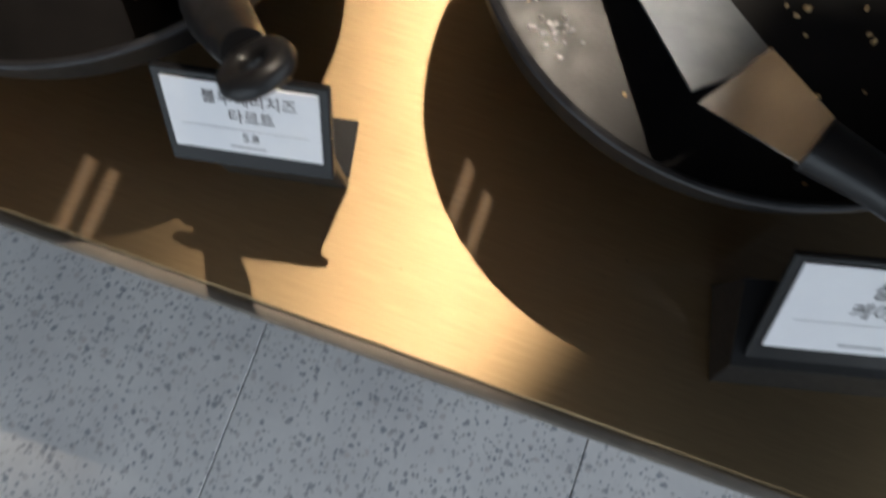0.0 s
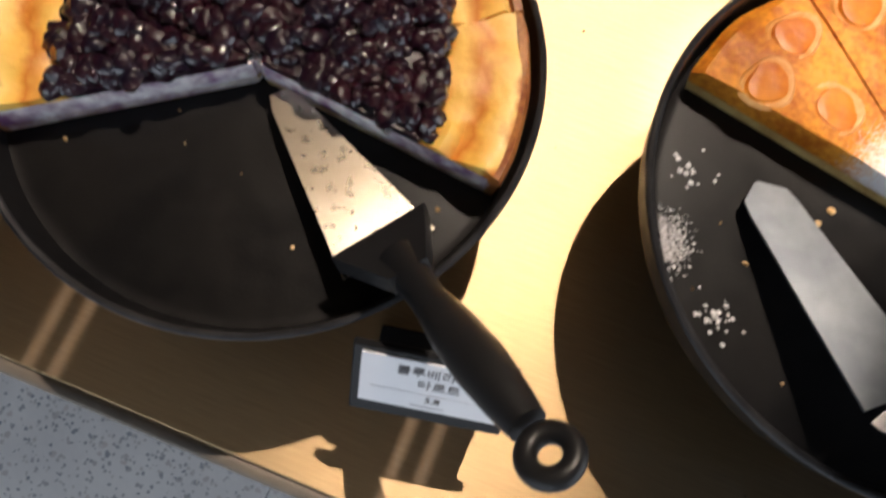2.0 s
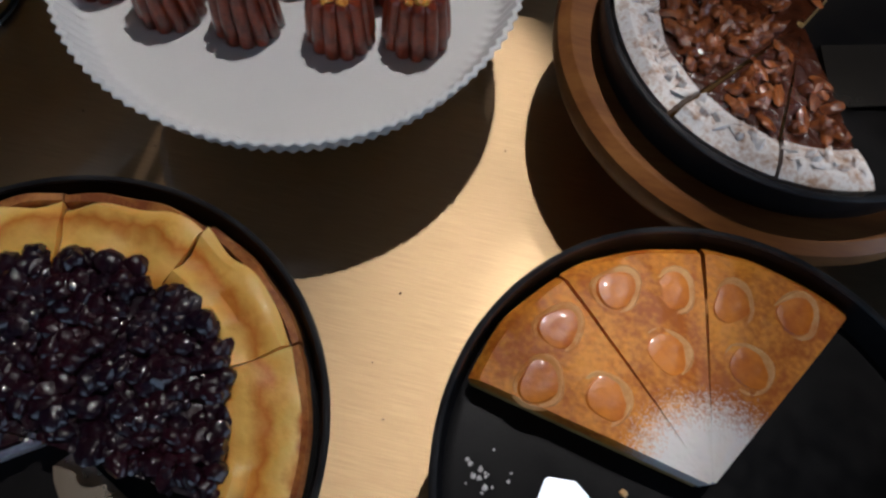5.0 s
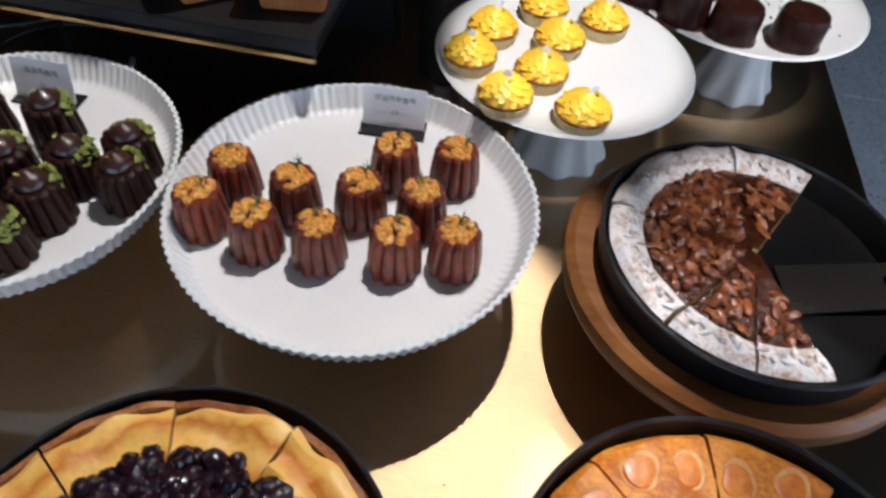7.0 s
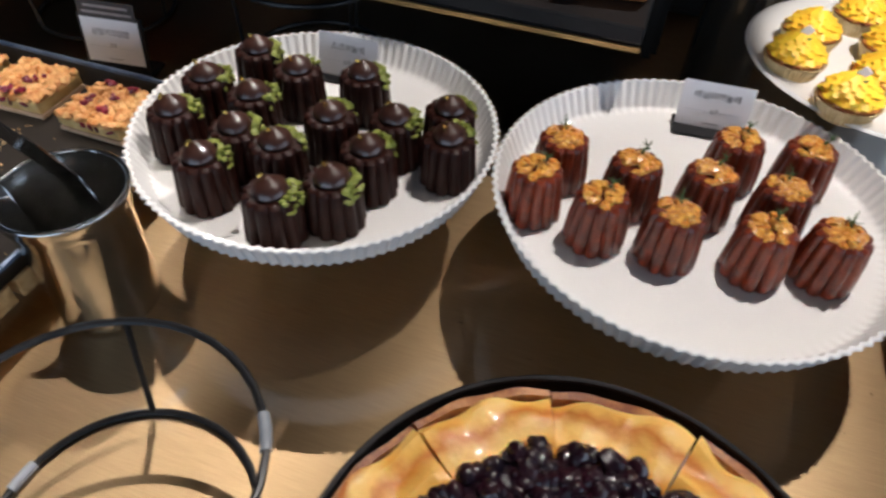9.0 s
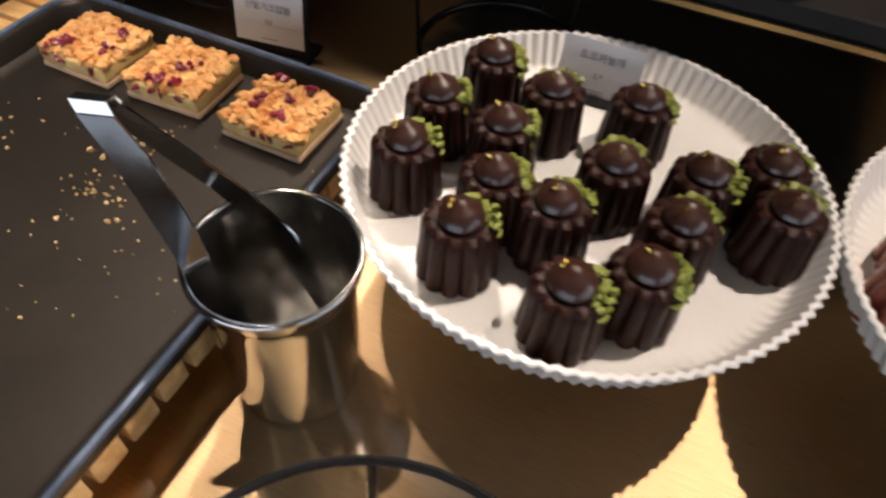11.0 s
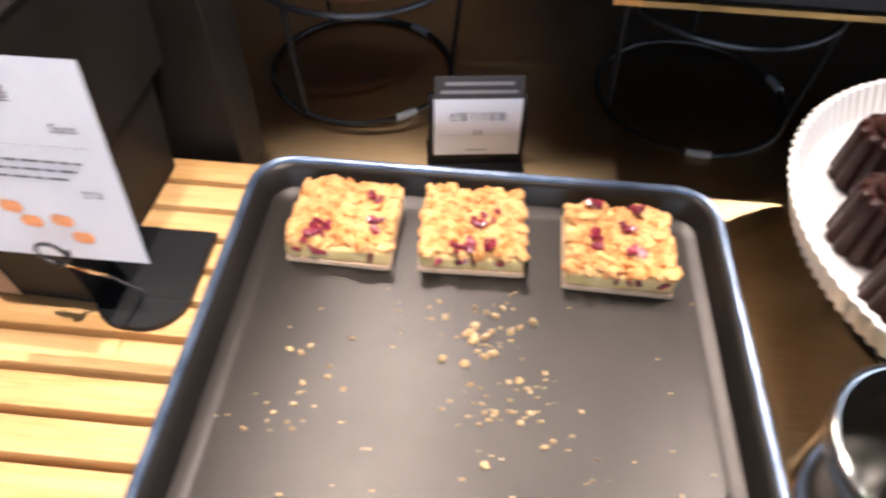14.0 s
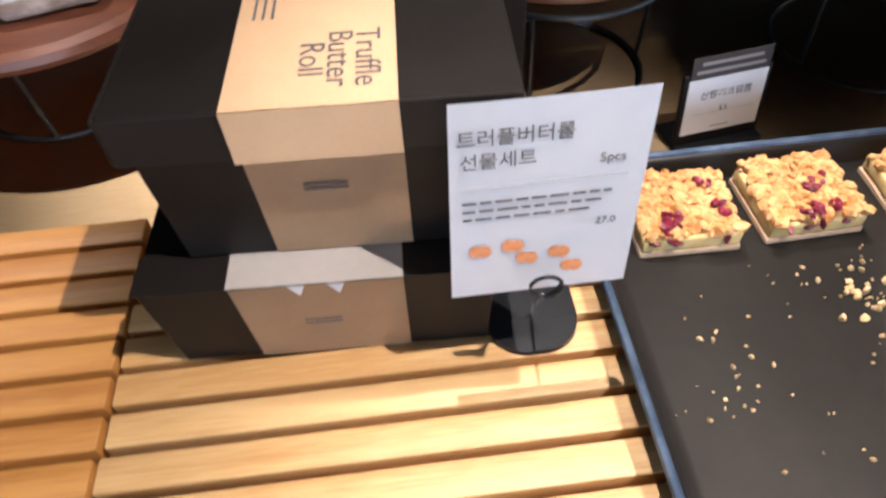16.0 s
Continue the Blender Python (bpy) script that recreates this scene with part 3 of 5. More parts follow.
tart = thing("blueberry_tart", (BX, BY - 0.006, BZ + 0.0032), "sliced blueberry cheese tart with golden custard rim", "tart")
tart.matrix_basis = tart.matrix_basis @ Matrix.Diagonal((1, 1, 1.2, 1))
rng = random.Random(3)
TR = BR - 0.009
CUTS = [-6, 34, 71, 108, 145, 182, 216]
for i, (c0, c1) in enumerate(zip(CUTS, CUTS[1:])):
    a0, a1 = radians(c0) + 0.006, radians(c1) - 0.006
    shift = rng.uniform(-0.0015, 0.002)
    body = part("slice", sector(a0, a1, [(0.002, 0), (TR - 0.006, 0), (TR - 0.003, 0.012), (TR - 0.008, 0.0175), (0.002, 0.0175)], 12), CHEESE, tart, "pale cheese layer with purple berry juice")
    body.location = (shift * math.cos((a0 + a1) / 2), shift * math.sin((a0 + a1) / 2), 0)
    part("base_layer", sector(a0, a1, [(0.003, -0.0002), (TR - 0.003, -0.0002), (TR - 0.003, 0.005), (0.001, 0.005)], 12), SPONGE, body)
    part("outer_crust", sector(a0, a1, [(TR - 0.005, 0), (TR, 0), (TR + 0.003, 0.020), (TR + 0.001, 0.0235), (TR - 0.004, 0.0225), (TR - 0.006, 0.010)], 14, wedge_wobble(i * 3.1, 0.05)), CRUST, body, "dark baked crust")
    part("custard_rim", sector(a0, a1, [(0.098, 0.0174), (TR - 0.005, 0.016), (TR - 0.004, 0.0222), (TR - 0.010, 0.0245), (TR - 0.018, 0.0225), (TR - 0.026, 0.0215), (TR - 0.036, 0.0225), (0.101, 0.0205)], 16, wedge_wobble(i * 1.7 + 9, 0.13)), CUSTARD, body, "shiny golden baked custard")
    bm = sector(a0, a1, [(0.004, 0.017), (0.099, 0.017), (0.104, 0.0195), (0.099, 0.0222), (0.05, 0.0226), (0.004, 0.0222)], 12)
    for v in bm.verts:
        if v.co.z > 0.02:
            v.co.z += 0.0012 * noise.noise(v.co * 120)
    for _ in range(125):
        a = rng.uniform(a0 + 0.02, a1 - 0.02)
        r = 0.106 * math.sqrt(rng.uniform(0.01, 1))
        if (a - a0) * r < 0.003 or (a1 - a) * r < 0.003:
            continue
        r *= 1 + 0.06 * noise.noise(Vector((a * 7, 3.3, 0)))
        s = rng.uniform(0.0036, 0.0086)
        blob(bm, (r * math.cos(a), r * math.sin(a), 0.0222 + rng.uniform(-0.002, 0.0018)), (s * rng.uniform(0.8, 1.5), s, s * 0.8), rng, 0.7, 0.14, 2)
    tagged(part("blueberry_topping", bm, BERRY2 if i % 2 else BERRY, body, "glossy dark blueberry compote"), kind="stuff")

# ---- apricot cake ----


def sugared(name, base, centre, r0, r1):
    """Powdered sugar sifted over the middle of a cake."""
    m = base.copy()
    m.name = name
    nt = m.node_tree
    N, L = nt.nodes, nt.links
    b = N["Principled BSDF"]
    src = b.inputs["Base Color"].links[0].from_socket
    geo = N.new("ShaderNodeNewGeometry")
    sub = N.new("ShaderNodeVectorMath")
    sub.operation = "DISTANCE"
    sub.inputs[1].default_value = centre
    L.new(geo.outputs["Position"], sub.inputs[0])
    mr = N.new("ShaderNodeMapRange")
    mr.inputs[1].default_value, mr.inputs[2].default_value = r0, r1
    mr.inputs[3].default_value, mr.inputs[4].default_value = 0.95, 0.0
    L.new(sub.outputs["Value"], mr.inputs[0])
    ns = N.new("ShaderNodeTexNoise")
    ns.inputs["Scale"].default_value, ns.inputs["Detail"].default_value = 650, 4
    L.new(geo.outputs["Position"], ns.inputs[0])
    ad = N.new("ShaderNodeMath")
    ad.operation = "ADD"
    L.new(mr.outputs[0], ad.inputs[0])
    L.new(ns.outputs[0], ad.inputs[1])
    st = N.new("ShaderNodeMapRange")
    st.inputs[1].default_value, st.inputs[2].default_value = 0.72, 1.15
    L.new(ad.outputs[0], st.inputs[0])
    mix = N.new("ShaderNodeMix")
    mix.data_type = "RGBA"
    mix.inputs[7].default_value = (0.78, 0.74, 0.72, 1)
    L.new(st.outputs[0], mix.inputs[0])
    L.new(src, mix.inputs[6])
    L.new(mix.outputs[2], b.inputs["Base Color"])
    b.inputs["Coat Weight"].default_value = 0.0
    return m


SUGARCAKE = sugared("sugared_golden_cake", APPLE, (AX, AY, AZ + 0.028), 0.02, 0.062)
cake = thing("apricot_cake", (AX, AY, AZ + 0.0032), "sliced golden apricot cake with powdered sugar", "cake")
KR = AR - 0.009
for i, (c0, c1) in enumerate(((57, 96), (96.6, 134), (134.6, 169))):
    a0, a1 = radians(c0) + 0.004, radians(c1) - 0.004
    sl = part("slice", sector(a0, a1, [(0.002, 0.008), (KR - 0.002, 0.006), (KR, 0.014), (KR - 0.006, 0.0205), (KR - 0.03, 0.0235), (0.05, 0.0235), (0.002, 0.0225)], 16, wedge_wobble(i + 4.4, 0.04)), SUGARCAKE, cake)
    part("cake_base", sector(a0, a1, [(0.003, 0), (KR - 0.003, 0), (KR - 0.001, 0.0075), (0.003, 0.0085)], 14), SPONGE, sl, "crumbly cake base")
    span = a1 - a0
    for fa, fr in ((0.30, 0.118), (0.80, 0.108), (0.52, 0.072)) if i != 1 else ((0.28, 0.112), (0.72, 0.120), (0.5, 0.075)):
        a, r = a0 + span * fa, fr
        x, y = r * math.cos(a), r * math.sin(a)
        part("apricot_rim", lathe([(0.0105, 0.0225), (0.0125, 0.0238), (0.0142, 0.0240), (0.0160, 0.0220)], 24, lambda t, q, z, k: (q * (1 + 0.09 * math.sin(2 * t + fr * 50) + 0.08 * math.sin(3 * t + fr * 90)), z - 0.0012 * math.sin(t - 2.2)), at=(x, y, 0)), SUGARRIM, sl, "pale raised edge")
        part("apricot_half", lathe([(0.0, 0.0243), (0.004, 0.0245), (0.008, 0.0246), (0.0115, 0.0242), (0.0135, 0.0215)], 24, lambda t, q, z, k: (q * (1 + 0.10 * math.sin(2 * t + fr * 50) + 0.08 * math.sin(3 * t + fr * 310)), z), at=(x, y, 0)), APRICOT, sl, "glazed orange apricot half")

# ---- pecan pie ----
pie = thing("pecan_pie", (PX, PY, PZ + 0.0032), "sliced pecan pie with sugared crimped crust", "pie")
QR = PR - 0.009
rng = random.Random(5)
for i, (c0, c1) in enumerate(((60, 96), (96.8, 170), (170.8, 229), (231, 262), (262.8, 290))):
    a0, a1 = radians(c0) + 0.004, radians(c1) - 0.004
    n = max(10, int((c1 - c0) / 3))
    sl = part("slice", sector(a0, a1, [(0.003, 0), (QR - 0.003, 0), (QR, 0.02), (0.102, 0.024), (0.003, 0.024)], n), SPONGE, pie)
    part("sugared_crust", sector(a0, a1, [(0.100, 0.022), (QR, 0.018), (QR + 0.002, 0.030), (QR - 0.006, 0.034), (QR - 0.018, 0.033), (0.104, 0.028)], n, wedge_wobble(i * 2.2, 0.10)), SUGAR, sl, "crust dusted with white sugar")
    bm = sector(a0, a1, [(0.004, 0.022), (0.103, 0.022), (0.104, 0.0265), (0.05, 0.0275), (0.004, 0.0265)], n)
    part("filling", bm, PECANFILL, sl, "dark sticky pecan filling")
    bm = bmesh.new()
    for _ in range(int((a1 - a0) * 95)):
        a, r = rng.uniform(a0, a1), 0.1 * math.sqrt(rng.uniform(0.02, 1))
        if (a - a0) * r < 0.006 or (a1 - a) * r < 0.006:
            continue
        blob(bm, (r * math.cos(a), r * math.sin(a), 0.0280 + rng.uniform(0, 0.0015)), (0.0105, 0.0046, 0.0036), rng, 0.55, 0.2, 2)
    tagged(part("pecan_layer", bm, PECAN, sl, "glossy brown pecan halves"), kind="stuff")
    bm = bmesh.new()
    for k in range(int((a1 - a0) / 0.11)):
        a = a0 + 0.06 + k * 0.11
        if a > a1 - 0.05:
            break
        for d in (-0.0035, 0.0, 0.0035):
            blob(bm, ((QR - 0.016 + d) * math.cos(a + d * 9), (QR - 0.016 + d) * math.sin(a + d * 9), 0.0335), (0.008, 0.0032, 0.0028), rng, 0.7, 0.2, 1)
    tagged(part("crust_pecan_layer", bm, SUGAR, sl, "sugared pecans set on the crust"), kind="stuff")

# ---- caneles ----


def canele_mesh(r0, r1, h, nf, depth):
    def fl(a, r, z, k):
        w = abs(math.cos(nf * a / 2)) ** 0.7
        return r * (1 - depth * (1 - w)), z
    return lathe([(0, 0), (r0 * 0.93, 0), (r0, 0.002), (r0 * 0.985, h * 0.25), (r0 * 0.93, h * 0.6), (r1 * 1.06, h * 0.78), (r1 * 1.05, h * 0.88), (r1, h * 0.96), (r1 * 0.86, h), (r1 * 0.55, h * 0.985), (0, h * 0.965)], nf * 8, fl)


CAN = [(-0.307, 0.528), (-0.295, 0.578), (-0.231, 0.568), (-0.25, 0.515), (-0.192, 0.517), (-0.17, 0.578), (-0.15, 0.635), (-0.111, 0.58), (-0.09, 0.645), (-0.124, 0.525), (-0.071, 0.539)]
rng = random.Random(11)
protos = []
for k in range(3):
    c = thing("canele", (0, 0, 0), "small brown fluted canele topped with orange praline", "canele", "brown caneles")
    part("pastry", canele_mesh(0.0258, 0.0212, 0.049, 12, 0.16), CANELE, c)
    bm = bmesh.new()
    for _ in range(46):
        a, r = rng.uniform(0, 6.28), 0.0155 * math.sqrt(rng.random())
        blob(bm, (r * math.cos(a), r * math.sin(a), 0.0475 + 0.004 * (1 - r / 0.0155) + rng.uniform(0, 0.0015)), rng.uniform(0.003, 0.0046), rng, 0.85, 0.25, 1)
    tagged(part("praline", bm, NUTS, c, "sticky orange praline pieces"), kind="stuff")
    bm = bmesh.new()
    bx, by, lean = rng.uniform(-0.006, 0.006), 0.006, rng.uniform(-0.5, 0.5)
    for j in range(9):
        a = rng.uniform(0, 6.28)
        t0 = j / 9
        p0 = Vector((bx + lean * 0.012 * t0, by, 0.052 + 0.010 * t0))
        p1 = p0 + Vector((math.cos(a) * 0.006, math.sin(a) * 0.006, 0.004))
        tube([p0, p1], [0.0006, 0.0002], 4, bm)
    tube([(bx, by, 0.050), (bx + lean * 0.014, by, 0.064)], [0.0006, 0.0004], 5, bm)
    part("rosemary_sprig", bm, HERB, c, "tiny green rosemary sprig")
    protos.append(c)
for i, (x, y) in enumerate(CAN):
    m = pose(x, y, DZ + 0.0052, 0, 0, rng.uniform(-40, 40))
    if i < 3:
        protos[i].matrix_basis = m
    else:
        copy_thing(protos[i % 3], m)

CHO = [(-0.612, 0.608), (-0.631, 0.546), (-0.559, 0.59), (-0.497, 0.606), (-0.577, 0.537), (-0.628, 0.489), (-0.401, 0.582), (-0.497, 0.534), (-0.442, 0.551), (-0.564, 0.487), (-0.388, 0.542), (-0.568, 0.441), (-0.521, 0.481), (-0.447, 0.502), (-0.494, 0.424), (-0.457, 0.455)]
protos = []
for k in range(3):
    c = thing("canele", (0, 0, 0), "dark chocolate canele with pistachio glaze and gold leaf", "canele", "chocolate caneles")
    part("pastry", canele_mesh(0.0262, 0.0225, 0.047, 12, 0.14), CHOC, c)
    part("ganache_drop", lathe([(0.0, 0.0455), (0.0125, 0.0455), (0.0145, 0.049), (0.013, 0.0535), (0.008, 0.057), (0.0035, 0.0595), (0.0, 0.0625)], 28), GANACHE, c, "piped chocolate ganache peak")
    bm = bmesh.new()
    for j in range(30):
        a = rng.uniform(0.3, 2.0)
        t0 = rng.random()
        r = 0.0150 + 0.0082 * min(1, t0 * 1.5)
        z = 0.0478 - max(0, t0 - 0.6) * 0.028
        blob(bm, (r * math.cos(a), r * math.sin(a), z), (0.0032, 0.0032, 0.0018), rng, 0.8, 0.4, 1)
    tagged(part("pistachio_glaze", bm, PISTACHIO, c, "crumbly green pistachio glaze"), kind="stuff")
    bm = bmesh.new()
    for j in range(3):
        blob(bm, (-0.004 + rng.uniform(-0.002, 0.002), -0.004 + rng.uniform(-0.002, 0.002), 0.0595 + j * 0.0008), (0.0028, 0.0014, 0.0004), rng, 1.0, 0.4, 1)
    part("gold_flake", bm, GOLD, c, "flake of gold leaf")
    protos.append(c)
for i, (x, y) in enumerate(CHO):
    m = pose(x, y, EZ + 0.0052, 0, 0, rng.uniform(-60, 30))
    if i < 3:
        protos[i].matrix_basis = m
    else:
        copy_thing(protos[i % 3], m)

# ---- pedestal stands with lemon tarts and chocolate cakes ----


def pedestal(place, r, h, label, fx=0.0, fy=0.0):
    p = thing("pedestal_stand", place, label, "cake stand", "white pedestal stands")

    def petal(a, rr, z, k):
        w = 0.5 + 0.5 * math.cos(8 * a)
        amt = max(0.0, 1 - z / (h - 0.03))
        return rr * (1 - 0.13 * amt * (1 - w)), z

    part("foot", lathe([(0, 0.004), (0.060, 0.0), (0.063, 0.003), (0.061, 0.010), (0.052, 0.028), (0.043, 0.055), (0.037, 0.085), (0.036, h - 0.012), (0.05, h - 0.006)], 96, petal, at=(fx, fy, 0)), CERAMIC, p, "glazed white foot with petal ribs")
    part("plate", lathe([(0, h - 0.010), (0.06, h - 0.010), (r - 0.02, h - 0.006), (r - 0.003, h - 0.001), (r, h + 0.001), (r - 0.003, h + 0.003), (r - 0.015, h + 0.001), (r - 0.03, h - 0.0025), (r - 0.036, h - 0.003), (0, h - 0.003)], 96), CERAMIC, p)
    return p


LX, LY, LH = 0.003, 0.858, 0.137
pedestal((LX, LY, TOP), 0.154, LH, "white ceramic pedestal stand with lemon tarts", 0.02, -0.008)
pedestal((0.236, 1.085, TOP), 0.166, LH, "white ceramic pedestal stand with chocolate cakes", 0.03, -0.015)
LEM = [(-0.087, 0.867), (-0.031, 0.933), (0.044, 0.923), (-0.007, 0.867), (-0.104, 0.805), (-0.022, 0.797), (-0.056, 0.742), (0.028, 0.737)]
protos = []
for k in range(2):
    c = thing("lemon_tart", (0, 0, 0), "small lemon tart with swirled torched yellow cream", "tart", "lemon tarts")
    part("paper_cup", lathe([(0, 0), (0.024, 0), (0.0315, 0.0175), (0.0305, 0.0175), (0.023, 0.002), (0, 0.002)], 144, lambda a, r, z, q: (r * (1 + 0.018 * math.cos(36 * a)), z)), PAPERCUP, c, "pleated paper cup")
    part("tart_shell", lathe([(0, 0.003), (0.023, 0.003), (0.0295, 0.0195), (0.0265, 0.0205), (0, 0.018)], 48), CRUST, c)

    def swirl(a, r, z, q, ph=k):
        u = max(0.0, min(1.0, (z - 0.018) / 0.024))
        w = math.cos(9 * (a + 2.6 * u + ph))
        return r * (1 + 0.13 * w * (1 if r > 0.004 else 0)), z

    part("cream_swirl", lathe([(0, 0.018), (0.0262, 0.0185), (0.0275, 0.022), (0.0255, 0.0265), (0.0225, 0.029), (0.0215, 0.0315), (0.0175, 0.0345), (0.0145, 0.0365), (0.0125, 0.039), (0.008, 0.0415), (0.004, 0.0440), (0.0, 0.046)], 108, swirl), CREAM, c, "ridged yellow lemon cream")
    part("white_chip", boxm((-0.0042, -0.0004, -0.006), (0.0042, 0.0004, 0.006), 0.0003, 1, pose(0.003, -0.004, 0.047, 12, 32, 20)), PAPER, c, "white chocolate chip")
    bm = bmesh.new()
    for j in range(7):
        blob(bm, (0.008 + rng.uniform(-0.003, 0.003), -0.003 + rng.uniform(-0.003, 0.003), 0.0405), 0.0014, rng, 1, 0.3, 1)
    part("pistachio_bits", bm, HERB, c)
    protos.append(c)
for i, (x, y) in enumerate(LEM):
    m = pose(x, y, TOP + LH - 0.003, 0, 0, rng.uniform(-50, 50))
    if i < 2:
        protos[i].matrix_basis = m
    else:
        copy_thing(protos[i % 2], m)
first = None
for x, y in ((0.145, 0.985), (0.205, 0.965), (0.285, 0.972), (0.10, 1.02), (0.17, 1.07)):
    m = pose(x, y, TOP + LH - 0.0015, 0, 0, rng.uniform(0, 90))
    if first is None:
        first = thing("chocolate_cake", (0, 0, 0), "small round glazed dark chocolate cake", "cake", "chocolate cakes")
        part("cake_body", lathe([(0, 0), (0.030, 0), (0.032, 0.003), (0.0305, 0.036), (0.028, 0.043), (0.018, 0.046), (0.008, 0.0445), (0, 0.042)], 48, lambda a, r, z, k: (r * (1 + 0.015 * math.sin(5 * a + z * 90)), z)), CHOC, first)
        part("glaze_rim", lathe([(0.0325, 0.0), (0.0345, 0.001), (0.033, 0.004), (0.031, 0.0045)], 40), GANACHE, first)
        first.matrix_basis = m
    else:
        copy_thing(first, m)
bm = bmesh.new()
for _ in range(70):
    blob(bm, (rng.gauss(0.27, 0.05), rng.gauss(1.06, 0.035), TOP + LH - 0.0008), rng.uniform(0.0008, 0.002), rng, 0.4, 0.4, 1)
tagged(part("chocolate_shavings", bm, CHOC), "dark chocolate crumbs scattered on a white stand", "crumbs", kind="stuff")

# ---- tray with crumble cakes on a slatted wooden board ----
SL = 0.843
rng = random.Random(21)


def slat_board(x0, x1, y0, n, material, rails, label):
    b = thing("slatted_board", (0, 0, TOP), label, "slatted board", "slatted boards")
    for k in range(n):
        y = y0 + k * 0.0302
        j = rng.uniform(-0.001, 0.001)
        part("slat", boxm((x0 + j, y, 0.0205), (x1 + j, y + 0.0245, SL - TOP), 0.0022, 2), material, b)
    for x in rails:
        part("rail", boxm((x - 0.016, y0 + 0.004, 0), (x + 0.016, y0 + n * 0.0302 - 0.012, 0.0202), 0.002, 1), RAIL, b, "pale cross rail under the slats")
    return b


slat_board(-1.416, -0.713, 0.0075, 21, WOOD, (-1.375, -1.232, -0.90, -0.76), "light wooden slatted board under a baking tray")
slat_board(-2.12, -1.420, 0.0075, 21, WOOD2, (-2.05, -1.46, -1.75), "orange wooden slatted board on the steel counter")

TX0, TX1, TY0, TY1 = -1.068, -0.709, 0.03, 0.618
tray = thing("baking_tray", (0, 0, SL), "large dark worn baking tray with crumble cakes", "baking tray", turn=0.0)


def rounded(x0, x1, y0, y1, r, n=6):
    pts = []
    for cx, cy, a in ((x1 - r, y1 - r, 0), (x0 + r, y1 - r, 90), (x0 + r, y0 + r, 180), (x1 - r, y0 + r, 270)):
        for i in range(n + 1):
            q = radians(a + 90 * i / n)
            pts.append((cx + r * math.cos(q), cy + r * math.sin(q)))
    return pts


def tray_mesh():
    bm = bmesh.new()
    prof = [(0.010, 0.0), (0.004, 0.003), (0.0, 0.021), (-0.003, 0.0235), (-0.0005, 0.0255), (0.003, 0.0245), (0.006, 0.021), (0.011, 0.0055), (0.018, 0.0022), (0.023, 0.0022)]
    rings = []
    for off, z in prof:
        rings.append([bm.verts.new((x, y, z)) for x, y in rounded(TX0 + off, TX1 - off, TY0 + off, TY1 - off, max(0.004, 0.030 - off))])
    n = len(rings[0])
    for u, v in zip(rings, rings[1:]):
        for i in range(n):
            bm.faces.new((u[i], u[(i + 1) % n], v[(i + 1) % n], v[i]))
    bm.faces.new(rings[0][::-1])
    bm.faces.new(rings[-1])
    bmesh.ops.recalc_face_normals(bm, faces=bm.faces[:])
    return bm


part("tray_body", tray_mesh(), TRAYMAT, tray)
part("rim_bead", tube([(x, y, 0.0252) for x, y in rounded(TX0 - 0.001, TX1 + 0.001, TY0 - 0.001, TY1 + 0.001, 0.031, 8)], 0.0032, 8, closed=True), TRAYRIM, tray, "worn bluish rolled rim")


def crumble_cake(x0, x1, y0, y1, seed):
    g = random.Random(seed)
    w, d, h = x1 - x0, y1 - y0, 0.026
    c = thing("crumble_cake", ((x0 + x1) / 2, (y0 + y1) / 2, SL + 0.0024), "square raspberry crumble cake with golden topping", "cake", "crumble cakes", g.uniform(-2, 2))
    part("shortcrust", boxm((-w / 2, -d / 2, 0), (w / 2, d / 2, 0.0055), 0.001, 1), CAKEBASE, c, "thin pale shortcrust base")
    bm = boxm((-w / 2 + 0.001, -d / 2 + 0.001, 0.0056), (w / 2 - 0.001, d / 2 - 0.001, 0.019), 0.002, 2)
    bmesh.ops.subdivide_edges(bm, edges=bm.edges[:], cuts=3, use_grid_fill=True)
    for v in bm.verts:
        v.co += Vector((1, 1, 0.3)) * 0.0012 * noise.noise(v.co * 160 + Vector((seed, 0, 0)))
    part("sponge", bm, CAKE, c, "yellow sponge layer")
    bm = bmesh.new()
    for _ in range(430):
        x, y = g.uniform(-w / 2 + 0.002, w / 2 - 0.002), g.uniform(-d / 2 + 0.002, d / 2 - 0.002)
        s = g.uniform(0.0022, 0.0058)
        blob(bm, (x, y, 0.0195 + 0.0025 * noise.noise(Vector((x * 90, y * 90, seed))) + g.uniform(0, 0.0035)), s, g, 0.85, 0.3, 1)
    tagged(part("crumble_topping", bm, CRUMBLE, c, "golden crumble topping"), kind="stuff")
    bm = bmesh.new()
    for _ in range(5):
        x, y = g.uniform(-w * 0.42, w * 0.42), g.uniform(-d * 0.42, d * 0.42)
        for _ in range(5):
            blob(bm, (x + g.gauss(0, 0.003), y + g.gauss(0, 0.003), 0.0262 + g.uniform(0, 0.0015)), g.uniform(0.0022, 0.0042), g, 0.7, 0.3, 1)
    for _ in range(4):
        blob(bm, (g.uniform(-w * 0.4, w * 0.4), -d / 2, 0.016), (0.006, 0.002, 0.003), g, 1, 0.3, 1)
    tagged(part("raspberry_filling", bm, JAM, c, "baked raspberry pieces"), kind="stuff")
    return c


crumble_cake(-1.030, -0.952, 0.531, 0.600, 1)
crumble_cake(-0.933, -0.855, 0.533, 0.603, 2)
crumble_cake(-0.825, -0.745, 0.527, 0.598, 3)

